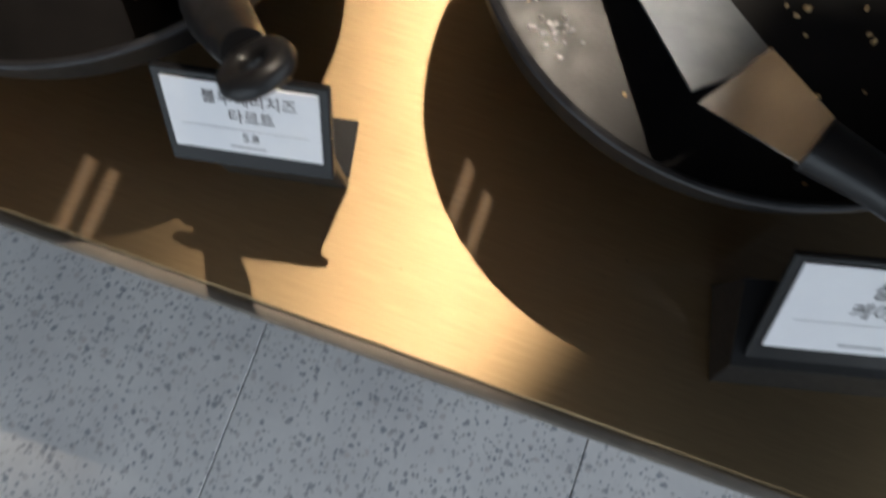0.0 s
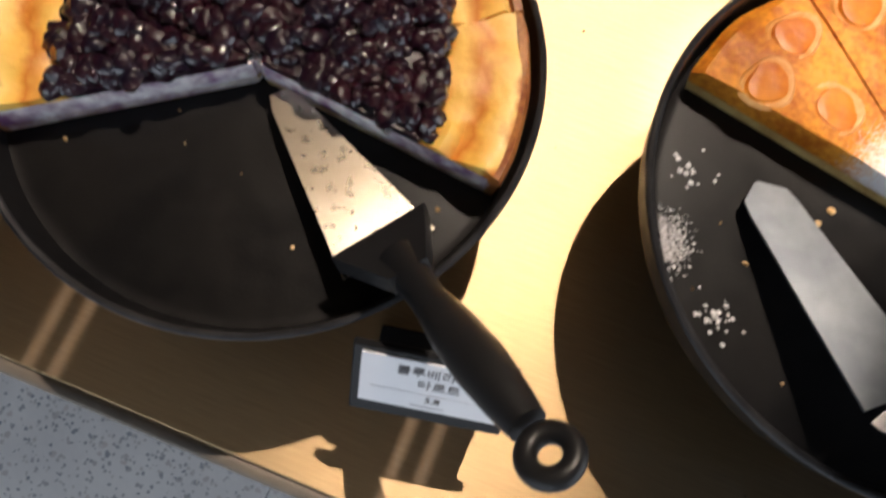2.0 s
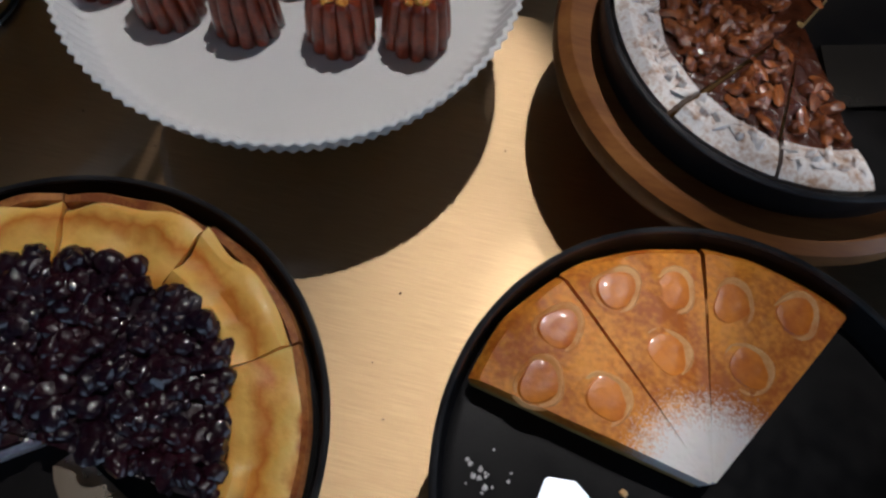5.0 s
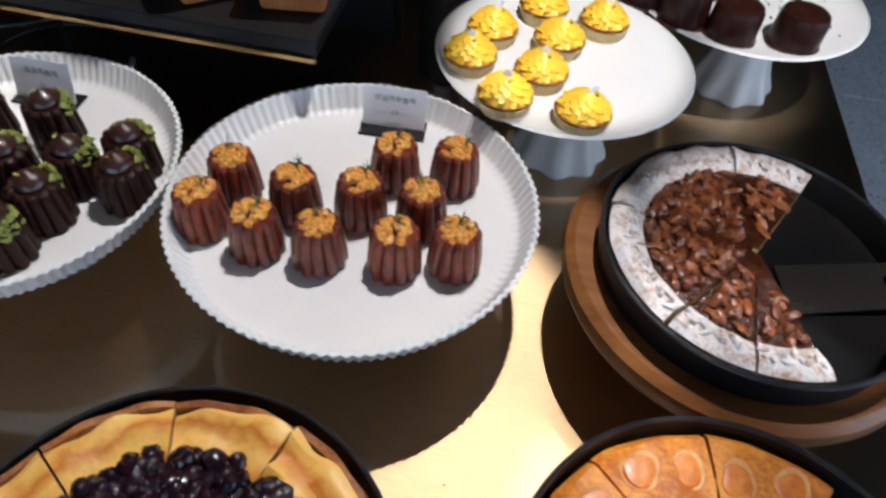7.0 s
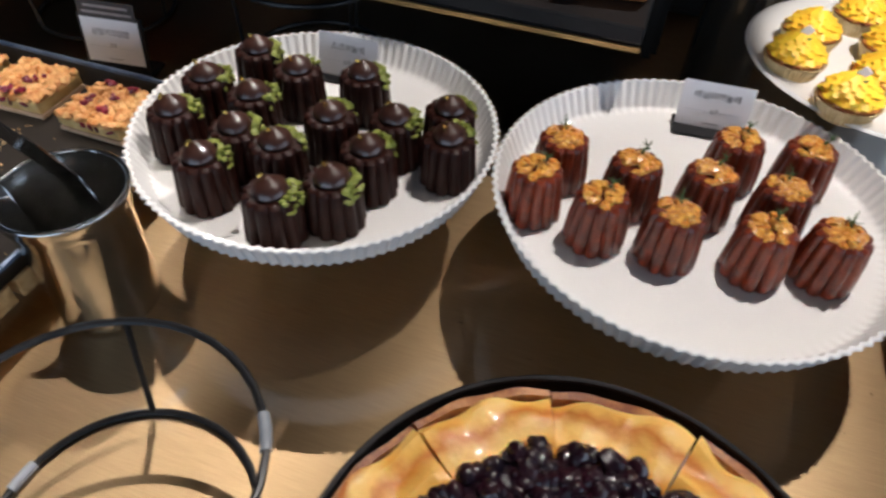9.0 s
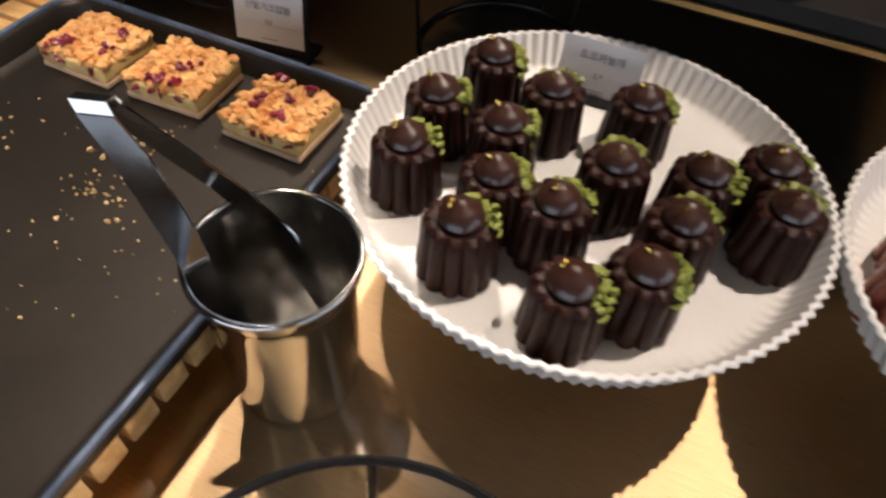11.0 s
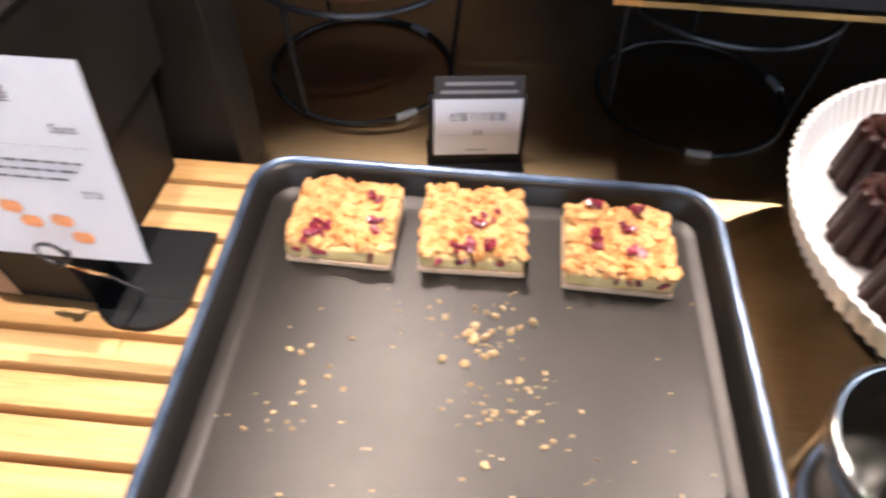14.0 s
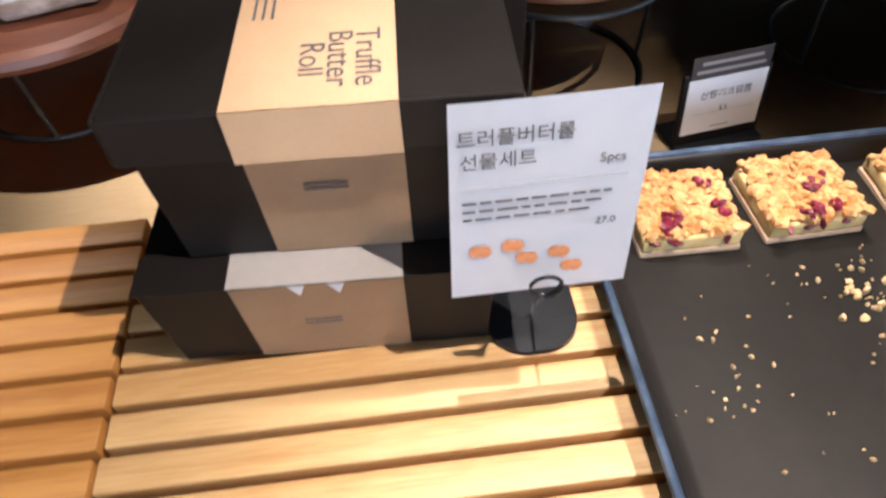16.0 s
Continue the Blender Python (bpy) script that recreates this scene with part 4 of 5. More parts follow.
rng = random.Random(8)
bm = bmesh.new()
for cx, cy, sp, n, big in ((-0.880, 0.480, 0.014, 46, 0.0042), (-0.858, 0.432, 0.016, 40, 0.0034), (-0.868, 0.392, 0.004, 2, 0.006), (-0.879, 0.431, 0.003, 2, 0.006), (-0.90, 0.34, 0.12, 60, 0.0016), (-1.02, 0.41, 0.035, 26, 0.0036), (-0.80, 0.40, 0.05, 26, 0.002), (-0.88, 0.50, 0.07, 30, 0.0028), (-1.02, 0.24, 0.03, 18, 0.0055), (-0.96, 0.15, 0.06, 16, 0.005)):
    for _ in range(n):
        x, y = rng.gauss(cx, sp), rng.gauss(cy, sp * 0.8)
        if TX0 + 0.022 < x < TX1 - 0.022 and y < 0.525:
            s = rng.uniform(0.0008, big) * (0.6 + 0.4 * rng.random())
            blob(bm, (x, y, SL + 0.0022 + s * 0.5), (s, s * 0.8, s * 0.6), rng, 1, 0.35, 1)
tagged(part("tray_crumbs", bm, CRUMB), "golden cake crumbs scattered on a dark tray", "crumbs", kind="stuff")

bm = bmesh.new()
for cx, cy, r, z, n in ((BX, BY, 0.13, BZ, 8), (AX, AY, 0.14, AZ, 26)):
    for _ in range(n):
        a = rng.uniform(radians(190), radians(345))
        q = r * rng.uniform(0.3, 1.0)
        s = rng.uniform(0.0007, 0.0024)
        blob(bm, (cx + q * math.cos(a), cy + q * math.sin(a), z + 0.0032 + s * 0.4), (s, s, s * 0.6), rng, 1, 0.35, 1)
tagged(part("pan_crumbs", bm, CRUMB), "small pastry crumbs in the black pans", "crumbs", kind="stuff")
bm = bmesh.new()
for _ in range(620):
    a = radians(rng.gauss(208, 3.2))
    q = AR - 0.013 - abs(rng.gauss(0, 0.007))
    s = rng.uniform(0.0003, 0.0008)
    blob(bm, (AX + q * math.cos(a), AY + q * math.sin(a), AZ + 0.0031 + s * 0.1), (s * 1.8, s * 1.8, s * 0.25), rng, 1, 0.3, 1)
for ca, cq, n in ((228, 0.128, 26), (188, 0.125, 16)):
    for _ in range(n):
        a, q, s = radians(rng.gauss(ca, 3)), rng.gauss(cq, 0.006), rng.uniform(0.0006, 0.0018)
        blob(bm, (AX + q * math.cos(a), AY + q * math.sin(a), AZ + 0.0032 + s * 0.4), s, rng, 0.7, 0.35, 1)
tagged(part("sugar_smear", bm, PAPER), "white powdered sugar smeared on the black pan", "powdered sugar", kind="stuff")
bm = bmesh.new()
for _ in range(30):
    s = rng.uniform(0.0005, 0.0012)
    blob(bm, (rng.uniform(-0.35, 0.2), rng.uniform(0.02, 0.62), TOP + s * 0.3), (s, s, s * 0.5), rng, 1, 0.35, 1)
tagged(part("counter_specks", bm, CHOC), "dark specks lying on the steel counter", "crumbs", kind="stuff")

# ---- servers and tongs ----


def blade_mesh(length, w0, w1, thick=0.0012, curve=0.0, tip=0.5):
    """A flat blade along +x from the tip at 0, w0 wide at the tip and w1 at its end."""
    bm = bmesh.new()
    n = 14
    rows = []
    for i in range(n + 1):
        u = i / n
        w = w0 + (w1 - w0) * u
        if u < 0.12 and tip:
            w *= (1 - tip) + tip * math.sqrt(max(0.0, 1 - ((0.12 - u) / 0.12) ** 2))
        z = curve * math.sin(u * math.pi)
        rows.append([bm.verts.new((length * u, s * w / 2, z + d)) for s, d in ((-1, 0), (1, 0), (1, thick), (-1, thick))])
    for u, v in zip(rows, rows[1:]):
        for k in range(4):
            bm.faces.new((u[k], u[(k + 1) % 4], v[(k + 1) % 4], v[k]))
    bm.faces.new(rows[0][::-1])
    bm.faces.new(rows[-1])
    bmesh.ops.recalc_face_normals(bm, faces=bm.faces[:])
    return bm


def frame_of(a, b, up=(0, 0, 1)):
    """A pose at a with its x axis towards b."""
    x = (Vector(b) - Vector(a)).normalized()
    y = Vector(up).cross(x).normalized()
    z = x.cross(y)
    return Matrix.Translation(a) @ Matrix((x, y, z)).transposed().to_4x4()


server = thing("pie_server", (0, 0, 0), "steel pie server with black moulded handle", "pie server")
tipp, end = Vector((-0.190, 0.200, 0.900)), Vector((-0.0965, 0.137, 0.926))
part("blade", blade_mesh((end - tipp).length, 0.016, 0.056, 0.0013, 0.0, 0.3), SERVER, server).matrix_basis = frame_of(tipp, end) @ pose(0, 0, 0, -10, 7, 0)
hole = Vector((-0.004, 0.071, 1.012))
u = (hole - end).normalized()
s = u.cross(Vector((0, 0, 1))).normalized()
part("bolster", blade_mesh(0.036, 0.054, 0.020, 0.011, 0.0, 0.0), BLACK, server, "black plastic bolster", False).matrix_basis = frame_of(end - u * 0.002 - Vector((0, 0, 0.006)), end + u * 0.05 - Vector((0, 0, 0.006)))
run = (hole - end).length
ax = [end + u * (run * f) + Vector((0, 0, dz)) for f, dz in ((0.10, -0.001), (0.2, -0.002), (0.34, -0.004), (0.5, -0.002), (0.66, 0.001), (0.80, 0.0), (0.90, 0.0))]
part("handle", tube(ax, [0.0110, 0.0098, 0.0086, 0.0112, 0.0118, 0.0100, 0.0080], 20), BLACK, server, "black contoured plastic handle")
part("hanging_ring", tube([hole + (u * math.cos(a) + s * math.sin(a)) * 0.0088 for a in [2 * math.pi * k / 28 for k in range(28)]], 0.0045, 12, closed=True), BLACK, server, "ring end with a hanging hole")

spat = thing("spreading_spatula", (0, 0, 0), "long steel spatula with black handle in a pan", "spatula")
t0, t1 = Vector((0.075, 0.251, 0.907)), Vector((0.156, 0.158, 0.938))
part("blade", blade_mesh((t1 - t0).length, 0.028, 0.042, 0.0012, 0.0, 0.9), SPREADER, spat).matrix_basis = frame_of(t0, t1) @ pose(0, 0, 0, -5, 0, 0)
bend = t1 + Vector((0.040, -0.026, 0.014))
part("cranked_tang", blade_mesh((bend - t1).length, 0.041, 0.022, 0.0014, 0.0, 0.0), BLADE, spat, "steel bent up towards the handle").matrix_basis = frame_of(t1, bend)
t2 = bend + Vector((0.115, -0.040, 0.018))
part("handle", tube([bend - (t2 - bend) * 0.06, bend.lerp(t2, 0.15), bend.lerp(t2, 0.5), bend.lerp(t2, 0.85), t2], [0.012, 0.010, 0.0115, 0.012, 0.006], 16), BLACK, spat, "black plastic handle")

srv2 = thing("cake_server", (0, 0, 0), "steel cake server lying in the baking tray", "cake server")
part("blade", blade_mesh(0.135, 0.062, 0.066, 0.0012, 0.0, 0.0), DULLBLADE, srv2).matrix_basis = frame_of((-0.955, 0.304, SL + 0.0035), (-0.972, 0.17, SL + 0.012))
part("handle", tube([(-0.972, 0.172, SL + 0.013), (-0.98, 0.11, SL + 0.03), (-0.988, 0.04, SL + 0.04)], [0.009, 0.011, 0.009], 14), BLACK, srv2, "black plastic handle")

srv3 = thing("cake_server", (0, 0, 0), "clear plastic cake server lying in a pie pan", "cake server")
part("blade", blade_mesh(0.10, 0.055, 0.05, 0.0015, 0.0, 0.0), DARKGLASS, srv3, "shiny flat server blade").matrix_basis = frame_of((PX + 0.03, PY - 0.02, PZ + 0.006), (PX + 0.125, PY - 0.005, PZ + 0.024))
part("handle", tube([(PX + 0.120, PY - 0.006, PZ + 0.025), (PX + 0.145, PY - 0.002, PZ + 0.040), (PX + 0.21, PY + 0.008, PZ + 0.052)], [0.009, 0.011, 0.010], 14), BLACK, srv3, "black plastic handle")

KX, KY = -0.658, 0.378
can = thing("steel_canister", (KX, KY, TOP), "polished steel cup holding serving tongs", "canister")
part("cup", lathe([(0, 0), (0.040, 0), (0.043, 0.002), (0.0445, 0.02), (0.047, 0.112), (0.0475, 0.118), (0.0505, 0.122), (0.0515, 0.1325), (0.0500, 0.1325), (0.0485, 0.124), (0.0455, 0.116), (0.042, 0.006), (0, 0.005)], 64), CUPSTEEL, can)
part("rolled_rim", tube(arc(0, 2 * math.pi, 0.0512, 64, 0.134)[:-1], 0.0022, 10, closed=True), CHROME, can)
tongs = thing("serving_tongs", (0, 0, 0), "steel serving tongs standing in a cup", "tongs")


def strap(points, w, t=0.0016):
    bm = bmesh.new()
    pts = [Vector(p) for p in points]
    rows = []
    for i, p in enumerate(pts):
        d = (pts[min(i + 1, len(pts) - 1)] - pts[max(i - 1, 0)]).normalized()
        side = Vector((0.86, 0.30, 0.0)).normalized()
        nrm = d.cross(side).normalized()
        ww = w[i] if isinstance(w, list) else w
        rows.append([bm.verts.new(p + side * (s * ww / 2) + nrm * (q * t)) for s, q in ((-1, 0), (1, 0), (1, 1), (-1, 1))])
    for u, v in zip(rows, rows[1:]):
        for k in range(4):
            bm.faces.new((u[k], u[(k + 1) % 4], v[(k + 1) % 4], v[k]))
    bm.faces.new(rows[0][::-1])
    bm.faces.new(rows[-1])
    bmesh.ops.recalc_face_normals(bm, faces=bm.faces[:])
    return bm


top = Vector((-0.722, 0.353, 1.030))
part("arm", strap([top + Vector((0, -0.002, 0.0)), (-0.712, 0.352, 1.010), (-0.697, 0.350, 0.975), (-0.684, 0.348, 0.938), (-0.665, 0.352, 0.87), (-0.652, 0.358, 0.82)], [0.018, 0.021, 0.022, 0.02, 0.014, 0.012]), CHROME, tongs)
part("arm", strap([top + Vector((0, 0.006, 0.001)), (-0.706, 0.368, 1.008), (-0.684, 0.384, 0.97), (-0.664, 0.394, 0.935), (-0.64, 0.398, 0.87), (-0.628, 0.40, 0.825)], [0.018, 0.02, 0.02, 0.018, 0.014, 0.012]), CHROME, tongs)
part("hinge_bend", strap([top + Vector((0.0, -0.0025, -0.001)), top + Vector((-0.004, -0.001, 0.006)), top + Vector((-0.003, 0.004, 0.007)), top + Vector((0, 0.0065, 0.001))], 0.018), CHROME, tongs)

# ---- price cards, boxes and the gift sign ----


def price_card(place, rx, w, h, lines, label, bevel_base=True, turn=0.0, holder=True, header=""):
    """A white card on a black holder, its lower edge at place; rx leans it back from upright."""
    c = thing("price_card", place, label, "price card", "price cards", turn)
    tilt = pose(0, 0, 0, 90 - rx, 0, 0)
    if holder:
        part("backing", boxm((-w / 2 - 0.005, -0.012, -0.006), (w / 2 + 0.005, h + 0.004, -0.001), 0.001, 1), BLACK, c, "black holder", False).matrix_basis = tilt
    part("paper", boxm((-w / 2, 0, -0.0008), (w / 2, h, 0.0002)), PAPER, c, "white printed card", False).matrix_basis = tilt
    for body, x, y, s, ink in lines:
        text("writing", body, s, ink, c, tilt @ pose(x, y, 0.0005))
    part("rule", boxm((-w * 0.42, h * 0.36, 0.0003), (w * 0.42, h * 0.364, 0.0005)), PALEINK, c, smooth=False).matrix_basis = tilt
    part("fine_print", boxm((-w * 0.12, h * 0.08, 0.0003), (w * 0.12, h * 0.105, 0.0005)), PALEINK, c, smooth=False).matrix_basis = tilt
    return c, tilt


c, t = price_card((-0.047, 0.070, 0.878), 33, 0.075, 0.041, [("블루베리치즈", 0.004, 0.0325, 0.0084, INK), ("타르트", 0.004, 0.0225, 0.0084, INK), ("5.8", 0.002, 0.010, 0.007, INK)], "white Korean price card on a black holder by the tart", turn=11)
# added support, made wide so that the card casts one solid shadow
part("shadow_strut", boxm((-0.038, 0.006, -0.0775), (0.038, 0.012, 0.004), 0.001, 1), BLACK, c, smooth=False)
part("foot_plate", boxm((-0.038, 0.0125, -0.078), (0.038, 0.05, -0.074), 0.001, 1), BLACK, c, smooth=False)
c, t = price_card((0.287, 0.082, 0.842), 42, 0.10, 0.058, [("살구", 0.0, 0.044, 0.012, INK), ("케이크", 0.0, 0.03, 0.012, INK)], "white price card on a black wedge holder by the cake", turn=14)
bm = bmesh.new()
for x in (-0.062, 0.062):
    for y, z in ((-0.022, -0.0415), (0.035, -0.0415), (0.035, 0.004), (-0.012, -0.012)):
        bm.verts.new((x, y, z))
bm.verts.ensure_lookup_table()
v = bm.verts
for q in ((0, 1, 2, 3), (7, 6, 5, 4), (0, 4, 5, 1), (1, 5, 6, 2), (2, 6, 7, 3), (3, 7, 4, 0)):
    bm.faces.new([v[i] for i in q])
bmesh.ops.recalc_face_normals(bm, faces=bm.faces[:])
part("wedge", bm, BLACK, c, "black wedge holder", False)

c, t = price_card((-0.170, 0.712, DZ + 0.0085), 20, 0.068, 0.044, [("바닐라까눌레", 0, 0.031, 0.0082, INK), ("3.7", 0, 0.016, 0.006, INK)], "small white Korean card standing on a canele dish", turn=4, holder=False)
part("foot_plate", boxm((-0.036, -0.016, -0.0033), (0.036, 0.016, -0.0005), 0.0006, 1), BLACK, c, "black card foot", False)
c, t = price_card((-0.541, 0.655, EZ + 0.0085), 16, 0.066, 0.044, [("초코까눌레", 0, 0.031, 0.0082, INK), ("3.7", 0, 0.016, 0.006, INK)], "small white Korean card standing among chocolate caneles", turn=2, holder=False)
part("foot_plate", boxm((-0.036, -0.010, -0.0033), (0.036, 0.018, -0.0005), 0.0006, 1), BLACK, c, "black card foot", False)
c, t = price_card((-0.897, 0.700, TOP + 0.016), 8, 0.079, 0.058, [("산딸기크럼블", 0, 0.040, 0.0095, INK), ("5.5", 0, 0.024, 0.007, INK)], "white Korean price card with a dark header strip", turn=8)
part("header_strip", boxm((-0.039, 0.058, -0.0008), (0.039, 0.080, 0.0003)), HEADER, c, "dark brown header", False).matrix_basis = t
for yy, ww in ((0.073, 0.030), (0.065, 0.034)):
    part("header_print", boxm((-ww, yy - 0.0016, 0.0004), (ww, yy + 0.0016, 0.0006)), HEADINK, c, smooth=False).matrix_basis = t
part("foot_plate", boxm((-0.045, -0.012, -0.0155), (0.045, 0.035, -0.011), 0.001, 1), BLACK, c, "black foot", False)
part("upright", boxm((-0.044, 0.001, -0.0155), (0.044, 0.005, 0.0)), BLACK, c, smooth=False)


def gift_box(place, w, d, h, lid, label):
    b = thing("gift_box", place, label, "gift box", "gift boxes", -2.5)
    k0, k1 = -w / 2 + 0.056, w / 2 - 0.056 - 0.001 * lid
    bm = boxm((-w / 2, 0, 0), (w / 2, d, h), 0.0)
    for v in bm.verts:
        s = v.co.z / h
        v.co.x *= 0.975 + 0.025 * s
        v.co.y += (1 - s) * (0.008 if v.co.y < d / 2 else -0.008)
    bmesh.ops.bevel(bm, geom=bm.edges[:], offset=0.0012, segments=2, affect="EDGES", profile=0.5)
    part("carton", bm, CARTON, b, "matt dark brown carton", False)
    bm = bmesh.new()
    for x0, x1 in ((k0, k1),):
        vs = [bm.verts.new(p) for p in ((x0 * 0.978, 0.0068, 0.001), (x1 * 0.978, 0.0068, 0.001), (x1, -0.0014, h + 0.0012), (x0, -0.0014, h + 0.0012), (x0, d + 0.001, h + 0.0012), (x1, d + 0.001, h + 0.0012))]
        bm.faces.new((vs[0], vs[1], vs[2], vs[3]))
        bm.faces.new((vs[3], vs[2], vs[5], vs[4]))
    bmesh.ops.solidify(bm, geom=bm.faces[:], thickness=-0.0006)
    bmesh.ops.recalc_face_normals(bm, faces=bm.faces[:])
    part("kraft_band", bm, KRAFT, b, "kraft paper band", False)
    for yy in (0.0018, -0.0018):
        part("band_print", boxm((-0.012, -0.0002, -0.0007), (0.012, 0.0, 0.0007)), INK, b, smooth=False).matrix_basis = Matrix.Translation(((k0 + k1) / 2 - 0.002, 0.0012, h * 0.52 + yy)) @ pose(0, 0, 0, -5, 0, 0)
    if lid:
        part("lid_top", boxm((-w / 2 - 0.003, -0.004, h + 0.001), (w / 2 + 0.003, d + 0.003, h + 0.004), 0.0008, 1), CARTON, b, "dark brown folded lid", False)
        part("lid_front", boxm((-w / 2 - 0.003, -0.007, h - 0.026), (w / 2 + 0.003, -0.0042, h + 0.004), 0.0008, 1), CARTON, b, "front flap of the lid", False)
        part("lid_side", boxm((-w / 2 - 0.006, -0.005, h - 0.026), (-w / 2 - 0.0032, d, h + 0.004), 0.0008, 1), CARTON, b, "side flap of the lid", False)
        part("lid_band", boxm((k0, -0.0082, h + 0.0042), (k1, d + 0.002, h + 0.0050)), KRAFT, b, "kraft paper band over the lid", False)
        part("lid_band_front", boxm((k0, -0.0084, h - 0.027), (k1, -0.0074, h + 0.0050)), KRAFT, b, smooth=False)
        for i, wd in enumerate(("Truffle", "Butter", "Roll")):
            text("lettering", wd, 0.0185, INK, b, pose(k1 - 0.015 - 0.0142 * i, 0.030, h + 0.0053, 0, 0, -90))
        for i in range(3):
            part("fine_print", boxm((k0 + 0.008 + 0.005 * i, 0.070, h + 0.0051), (k0 + 0.0095 + 0.005 * i, 0.118, h + 0.0054)), INK, b, smooth=False)
    else:
        bm = bmesh.new()
        box(bm, (-w / 2 - 0.001, -0.003, h + 0.0005), (w / 2 + 0.001, 0.026, h + 0.0015))
        part("open_flap", bm, CARTON, b, "dark folded flap", False)
        part("flap_band", boxm((k0, -0.0032, h + 0.0016), (k1, 0.026, h + 0.0022)), CARTONIN, b, "pale inside of the flap", False)
        for dx in (-0.018, 0.006):
            bm = bmesh.new()
            vs = [bm.verts.new(p) for p in ((dx, -0.0022, h), (dx + 0.012, -0.0022, h), (dx + 0.008, -0.0035, h - 0.009))]
            bm.faces.new(vs)
            bmesh.ops.solidify(bm, geom=bm.faces[:], thickness=0.0006)
            part("flap_tab", bm, PAPER, b, "cut paper tab", False)
    return b


gift_box((-1.262, 0.4775, SL), 0.218, 0.160, 0.090, False, "dark gift carton with kraft band and open flap")
gift_box((-1.242, 0.492, SL + 0.0925), 0.198, 0.165, 0.115, True, "dark lidded gift carton lettered on kraft band")
bag = thing("gift_bag", (-1.155, 0.655, TOP), "tall dark gift bag with white lettering", "gift bag", turn=-4)
part("bag_body", boxm((-0.052, 0, 0), (0.052, 0.05, 0.30), 0.001, 1), CARTON, bag, smooth=False)
text("lettering", "ter", 0.046, WHITEINK, bag, pose(0.012, -0.0006, 0.232, 90, 0, 0), label="large white lettering")

sign = thing("gift_set_sign", (-1.123, 0.512, SL), "white Korean gift set sign in a wire clip", "sign")
part("base_disc", boxm((-0.033, -0.024, 0.0), (0.033, 0.040, 0.005), 0.0, 1), BLACK, sign, "black tongue-shaped base", False)
bm = lathe([(0, 0), (0.033, 0), (0.033, 0.0048), (0.0, 0.0048)], 40, lambda a, r, z, k: (r * (0.86 + 0.14 * abs(math.cos(a))), z), at=(0, -0.022, 0.0))
part("base_front", bm, BLACK, sign)
part("wire", tube([(0, -0.020, 0.005), (-0.003, -0.036, 0.04), (-0.006, -0.064, 0.091)], 0.0012, 8), CHROME, sign, "thin steel wire")
part("wire_coil", tube([(-0.006 + 0.009 * math.cos(a), -0.0665 + 0.0004 * a, 0.101 + 0.009 * math.sin(a)) for a in [i * 0.35 - 1.57 for i in range(24)]], 0.0012, 8), WIRE, sign, "black wire clip ring")
bm = bmesh.new()
SW, SH = 0.101, 0.130
cols = []
for i in range(13):
    u = i / 12 - 0.5
    row = []
    for j in range(9):
        w = j / 8
        row.append(bm.verts.new((u * SW * (1.01 - 0.02 * w) + 0.002 * w, 0.0008 * u * u * 4 * w, SH * w - 0.006 * u * (1 - w) * 0)))
    cols.append(row)
for u, v in zip(cols, cols[1:]):
    for j in range(8):
        bm.faces.new((u[j], v[j], v[j + 1], u[j + 1]))
bmesh.ops.solidify(bm, geom=bm.faces[:], thickness=0.0005)
bmesh.ops.recalc_face_normals(bm, faces=bm.faces[:])
sheet = part("paper_sheet", bm, PAPER, sign, "white printed paper sheet")
SM = pose(-0.008, -0.057, 0.088, -6, 0, 0)
sheet.matrix_basis = SM
FACE = SM @ pose(0, -0.0011, 0, 90, 0, 0)
text("writing", "트러플버터롤", 0.0105, INK, sign, FACE @ pose(-0.016, 0.110, -0.0002))
text("writing", "선물세트", 0.0105, INK, sign, FACE @ pose(-0.0245, 0.0965, -0.0002))
text("writing", "5pcs", 0.0075, INK, sign, FACE @ pose(0.033, 0.092, -0.0002))
text("writing", "27.0", 0.0065, INK, sign, FACE @ pose(0.034, 0.050, -0.0002))
part("rule", boxm((-0.042, 0.0808, -0.0004), (0.042, 0.0812, -0.0001)), PALEINK, sign, smooth=False).matrix_basis = FACE
for i in range(3):
    x = -0.043
    bm = bmesh.new()
    while x < 0.036 - 0.008 * i:
        wd = rng.uniform(0.004, 0.011)
        box(bm, (x, 0.0703 - 0.0055 * i, -0.0004), (x + wd, 0.0715 - 0.0055 * i, -0.0001))
        x += wd + 0.002
    part("print_line", bm, INK, sign, smooth=False).matrix_basis = FACE
for x, y in ((-0.034, 0.036), (-0.016, 0.038), (-0.008, 0.028), (0.010, 0.030), (0.018, 0.018)):
    part("printed_roll", lathe([(0, 0), (0.0062, 0), (0.0062, 0.0006), (0, 0.0006)], 20, lambda a, r, z, k: (r * (0.55 + 0.45 * abs(math.cos(a))), z)), ORANGEINK, sign, "printed orange bread roll").matrix_basis = FACE @ pose(x, y, -0.0004, 0, 0, -8)

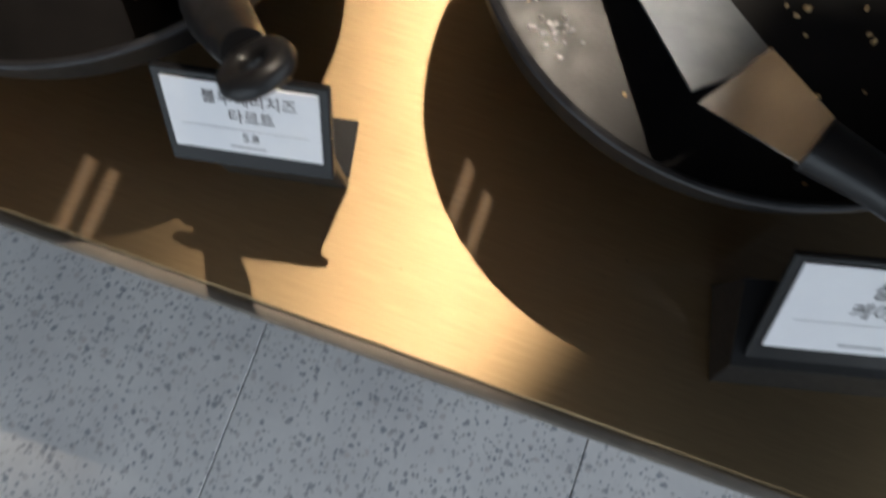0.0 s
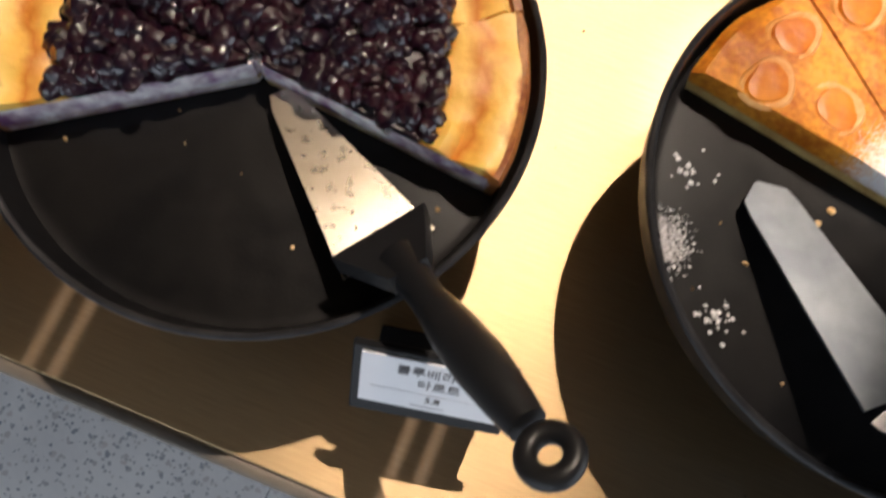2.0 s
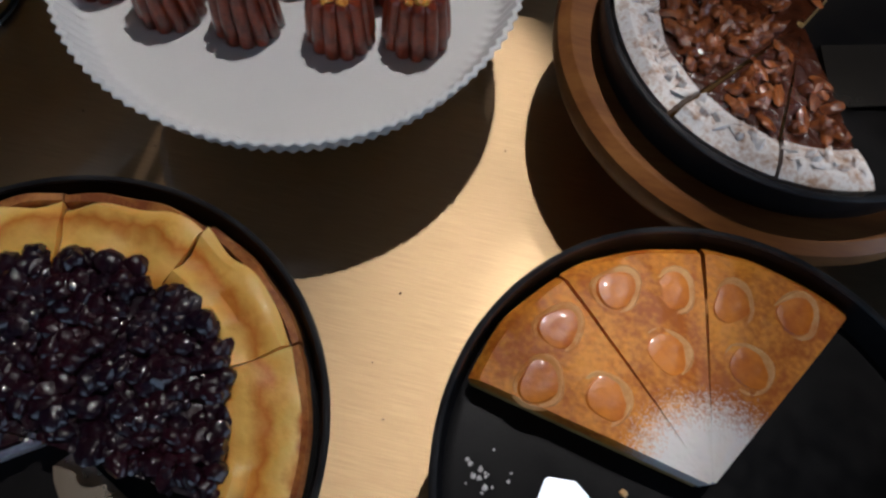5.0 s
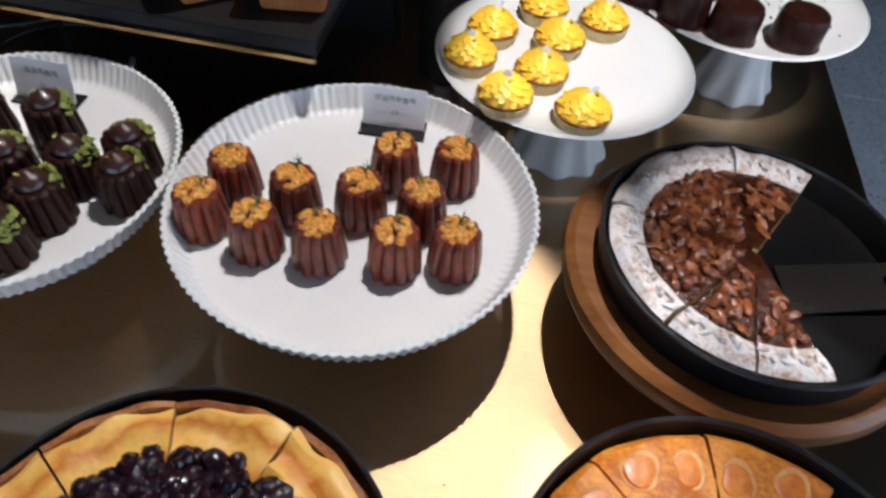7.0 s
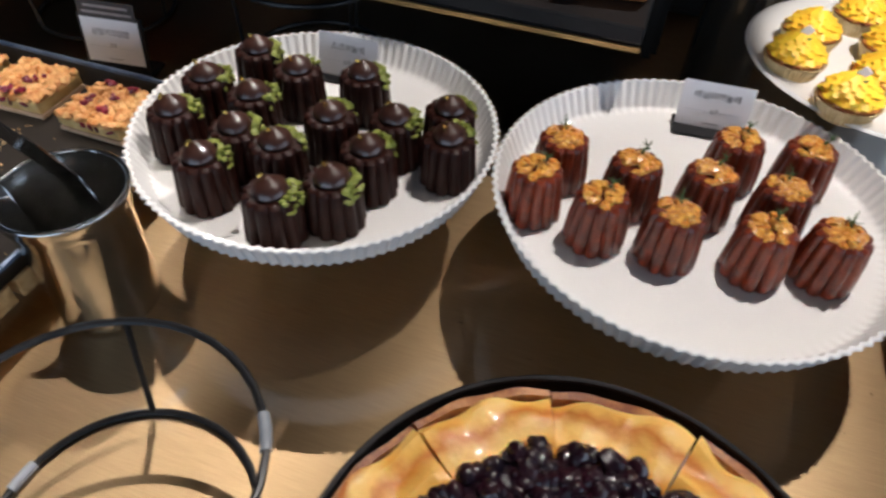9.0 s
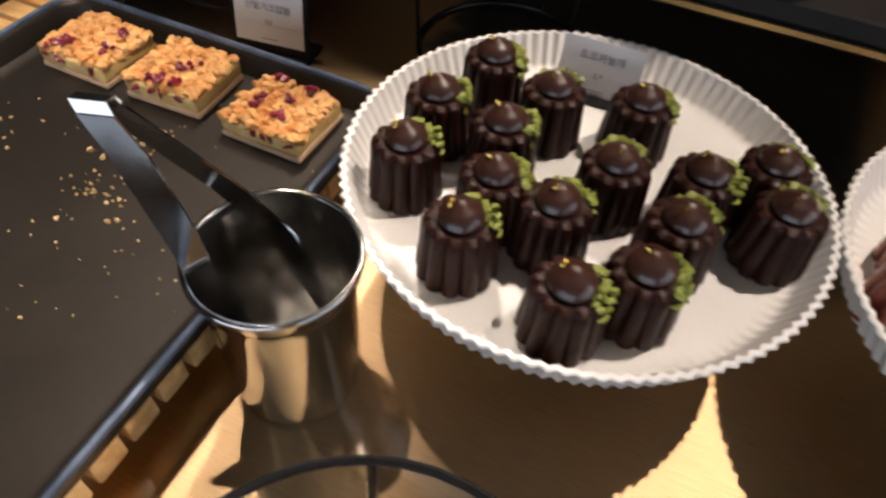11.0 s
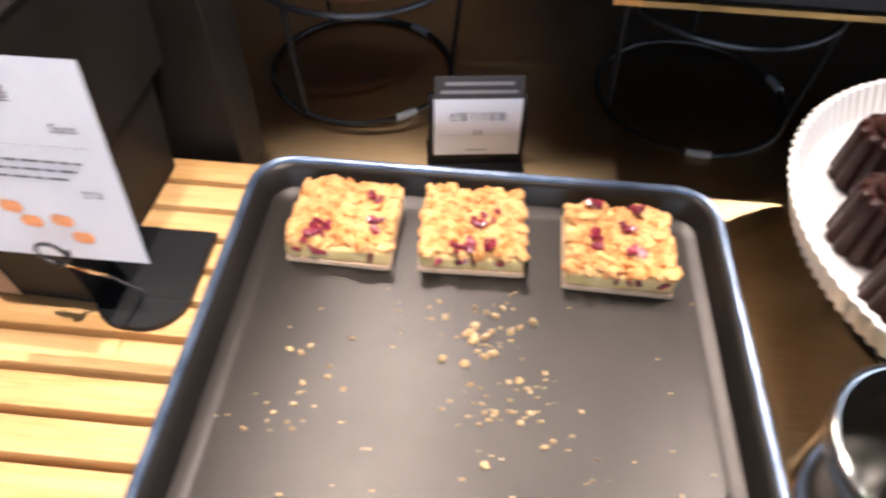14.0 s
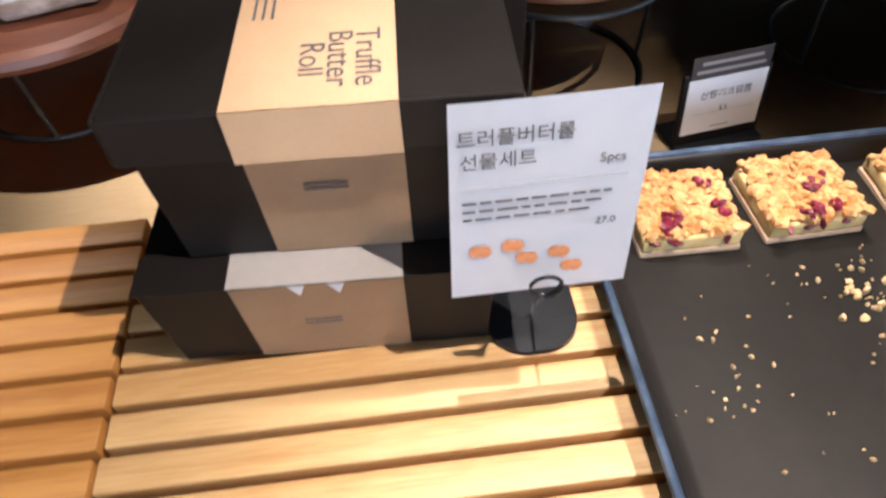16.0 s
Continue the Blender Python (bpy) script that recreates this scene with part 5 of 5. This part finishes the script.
# ---- back shelf with loaves, jar ----
shelf = thing("black_shelf", (0, 0, TOP), "raised black metal display shelf with brass edge", "shelf")
part("shelf_board", boxm((-0.80, 0.72, 0.172), (-0.255, 1.05, 0.190), 0.002, 1), BLACK, shelf, smooth=False)
part("brass_edge", boxm((-0.80, 0.7165, 0.166), (-0.255, 0.7195, 0.171)), BRASS, shelf, "thin brass strip", False)
for x in (-0.79, -0.255):
    part("post", boxm((x, 1.02, 0), (x + 0.012, 1.032, 0.1715)), BLACK, shelf, smooth=False)
part("back_panel", boxm((-0.80, 1.036, 0.0), (-0.235, 1.048, 0.1715)), BLACK, shelf, smooth=False)
first = None
for x, y, r in ((-0.30, 0.80, 10), (-0.40, 0.79, 38), (-0.56, 0.80, 20)):
    m = pose(x, y, TOP + 0.1905, 0, 0, r)
    if first is None:
        first = thing("cube_bread", (0, 0, 0), "brown crusty cube-shaped bread on a black shelf", "bread", "cube breads")
        bm = boxm((-0.042, -0.042, 0), (0.042, 0.042, 0.085), 0.006, 3)
        for v in bm.verts:
            v.co.x *= 0.82 + 0.2 * v.co.z / 0.085
            v.co.y *= 0.82 + 0.2 * v.co.z / 0.085
        part("loaf", bm, BREAD, first)
        first.matrix_basis = m
    else:
        copy_thing(first, m)
unit = thing("black_cabinet", (0, 0, TOP), "low black cabinet at the back of the counter", "cabinet")
part("cabinet_body", boxm((-0.95, 1.18, 0), (-0.06, 1.42, 0.42), 0.003, 1), BLACK, unit, smooth=False)
for k in range(3):
    x = -0.94 + 0.29 * k
    part("cabinet_door", boxm((x, 1.168, 0.015), (x + 0.28, 1.178, 0.40), 0.002, 1), BLACK, unit, smooth=False)
    part("brass_trim", boxm((x + 0.01, 1.164, 0.20), (x + 0.27, 1.1675, 0.206)), BRASS, unit, "thin brass trim", False)
packet = thing("wrapped_pastry", (-1.52, 0.865, 0.9225), "pastry in crinkled clear wrapping on a wooden board", "pastry", turn=15)
bm = boxm((-0.05, -0.035, 0), (0.05, 0.035, 0.035), 0.012, 3)
bmesh.ops.subdivide_edges(bm, edges=bm.edges[:], cuts=3, use_grid_fill=True)
for v in bm.verts:
    v.co += Vector((0.004, 0.004, 0.004 if v.co.z > 0.004 else 0)) * noise.noise(v.co * 70)
part("wrapper", bm, FOIL, packet, "shiny crinkled wrapper")
jar = thing("dark_jar", (-0.153, 0.985, TOP), "dark glazed cylinder jar with a steel rim", "jar")
part("jar_body", lathe([(0, 0), (0.042, 0), (0.044, 0.003), (0.044, 0.20), (0.040, 0.205), (0.040, 0.01), (0, 0.008)], 48), DARKGLASS, jar)
part("jar_rim", lathe([(0.0445, 0.196), (0.046, 0.198), (0.046, 0.206), (0.0405, 0.207), (0.0395, 0.205)], 48), CHROME, jar, "steel rim")

# ---- floor tiles ----
tile = bmesh.new()
box(tile, (0, 0, -0.012), (0.598, 0.598, 0.0), 0.0015, 1)
tile_mesh = bpy.data.meshes.new("floor_tile")
tile.to_mesh(tile_mesh)
tile.free()
tile_mesh.materials.append(TERRAZZO)
for i in range(-8, 7):
    for j in range(-7, 6):
        x, y = -0.235 + 0.6 * i, -0.02 + 0.6 * j
        if X0 - 0.1 < x < X1 - 0.5 and Y0 - 0.1 < y < Y1 - 0.5:
            ob = new("floor_tile", tile_mesh)
            ob.parent = floor
            ob.location = (x, y, 0)
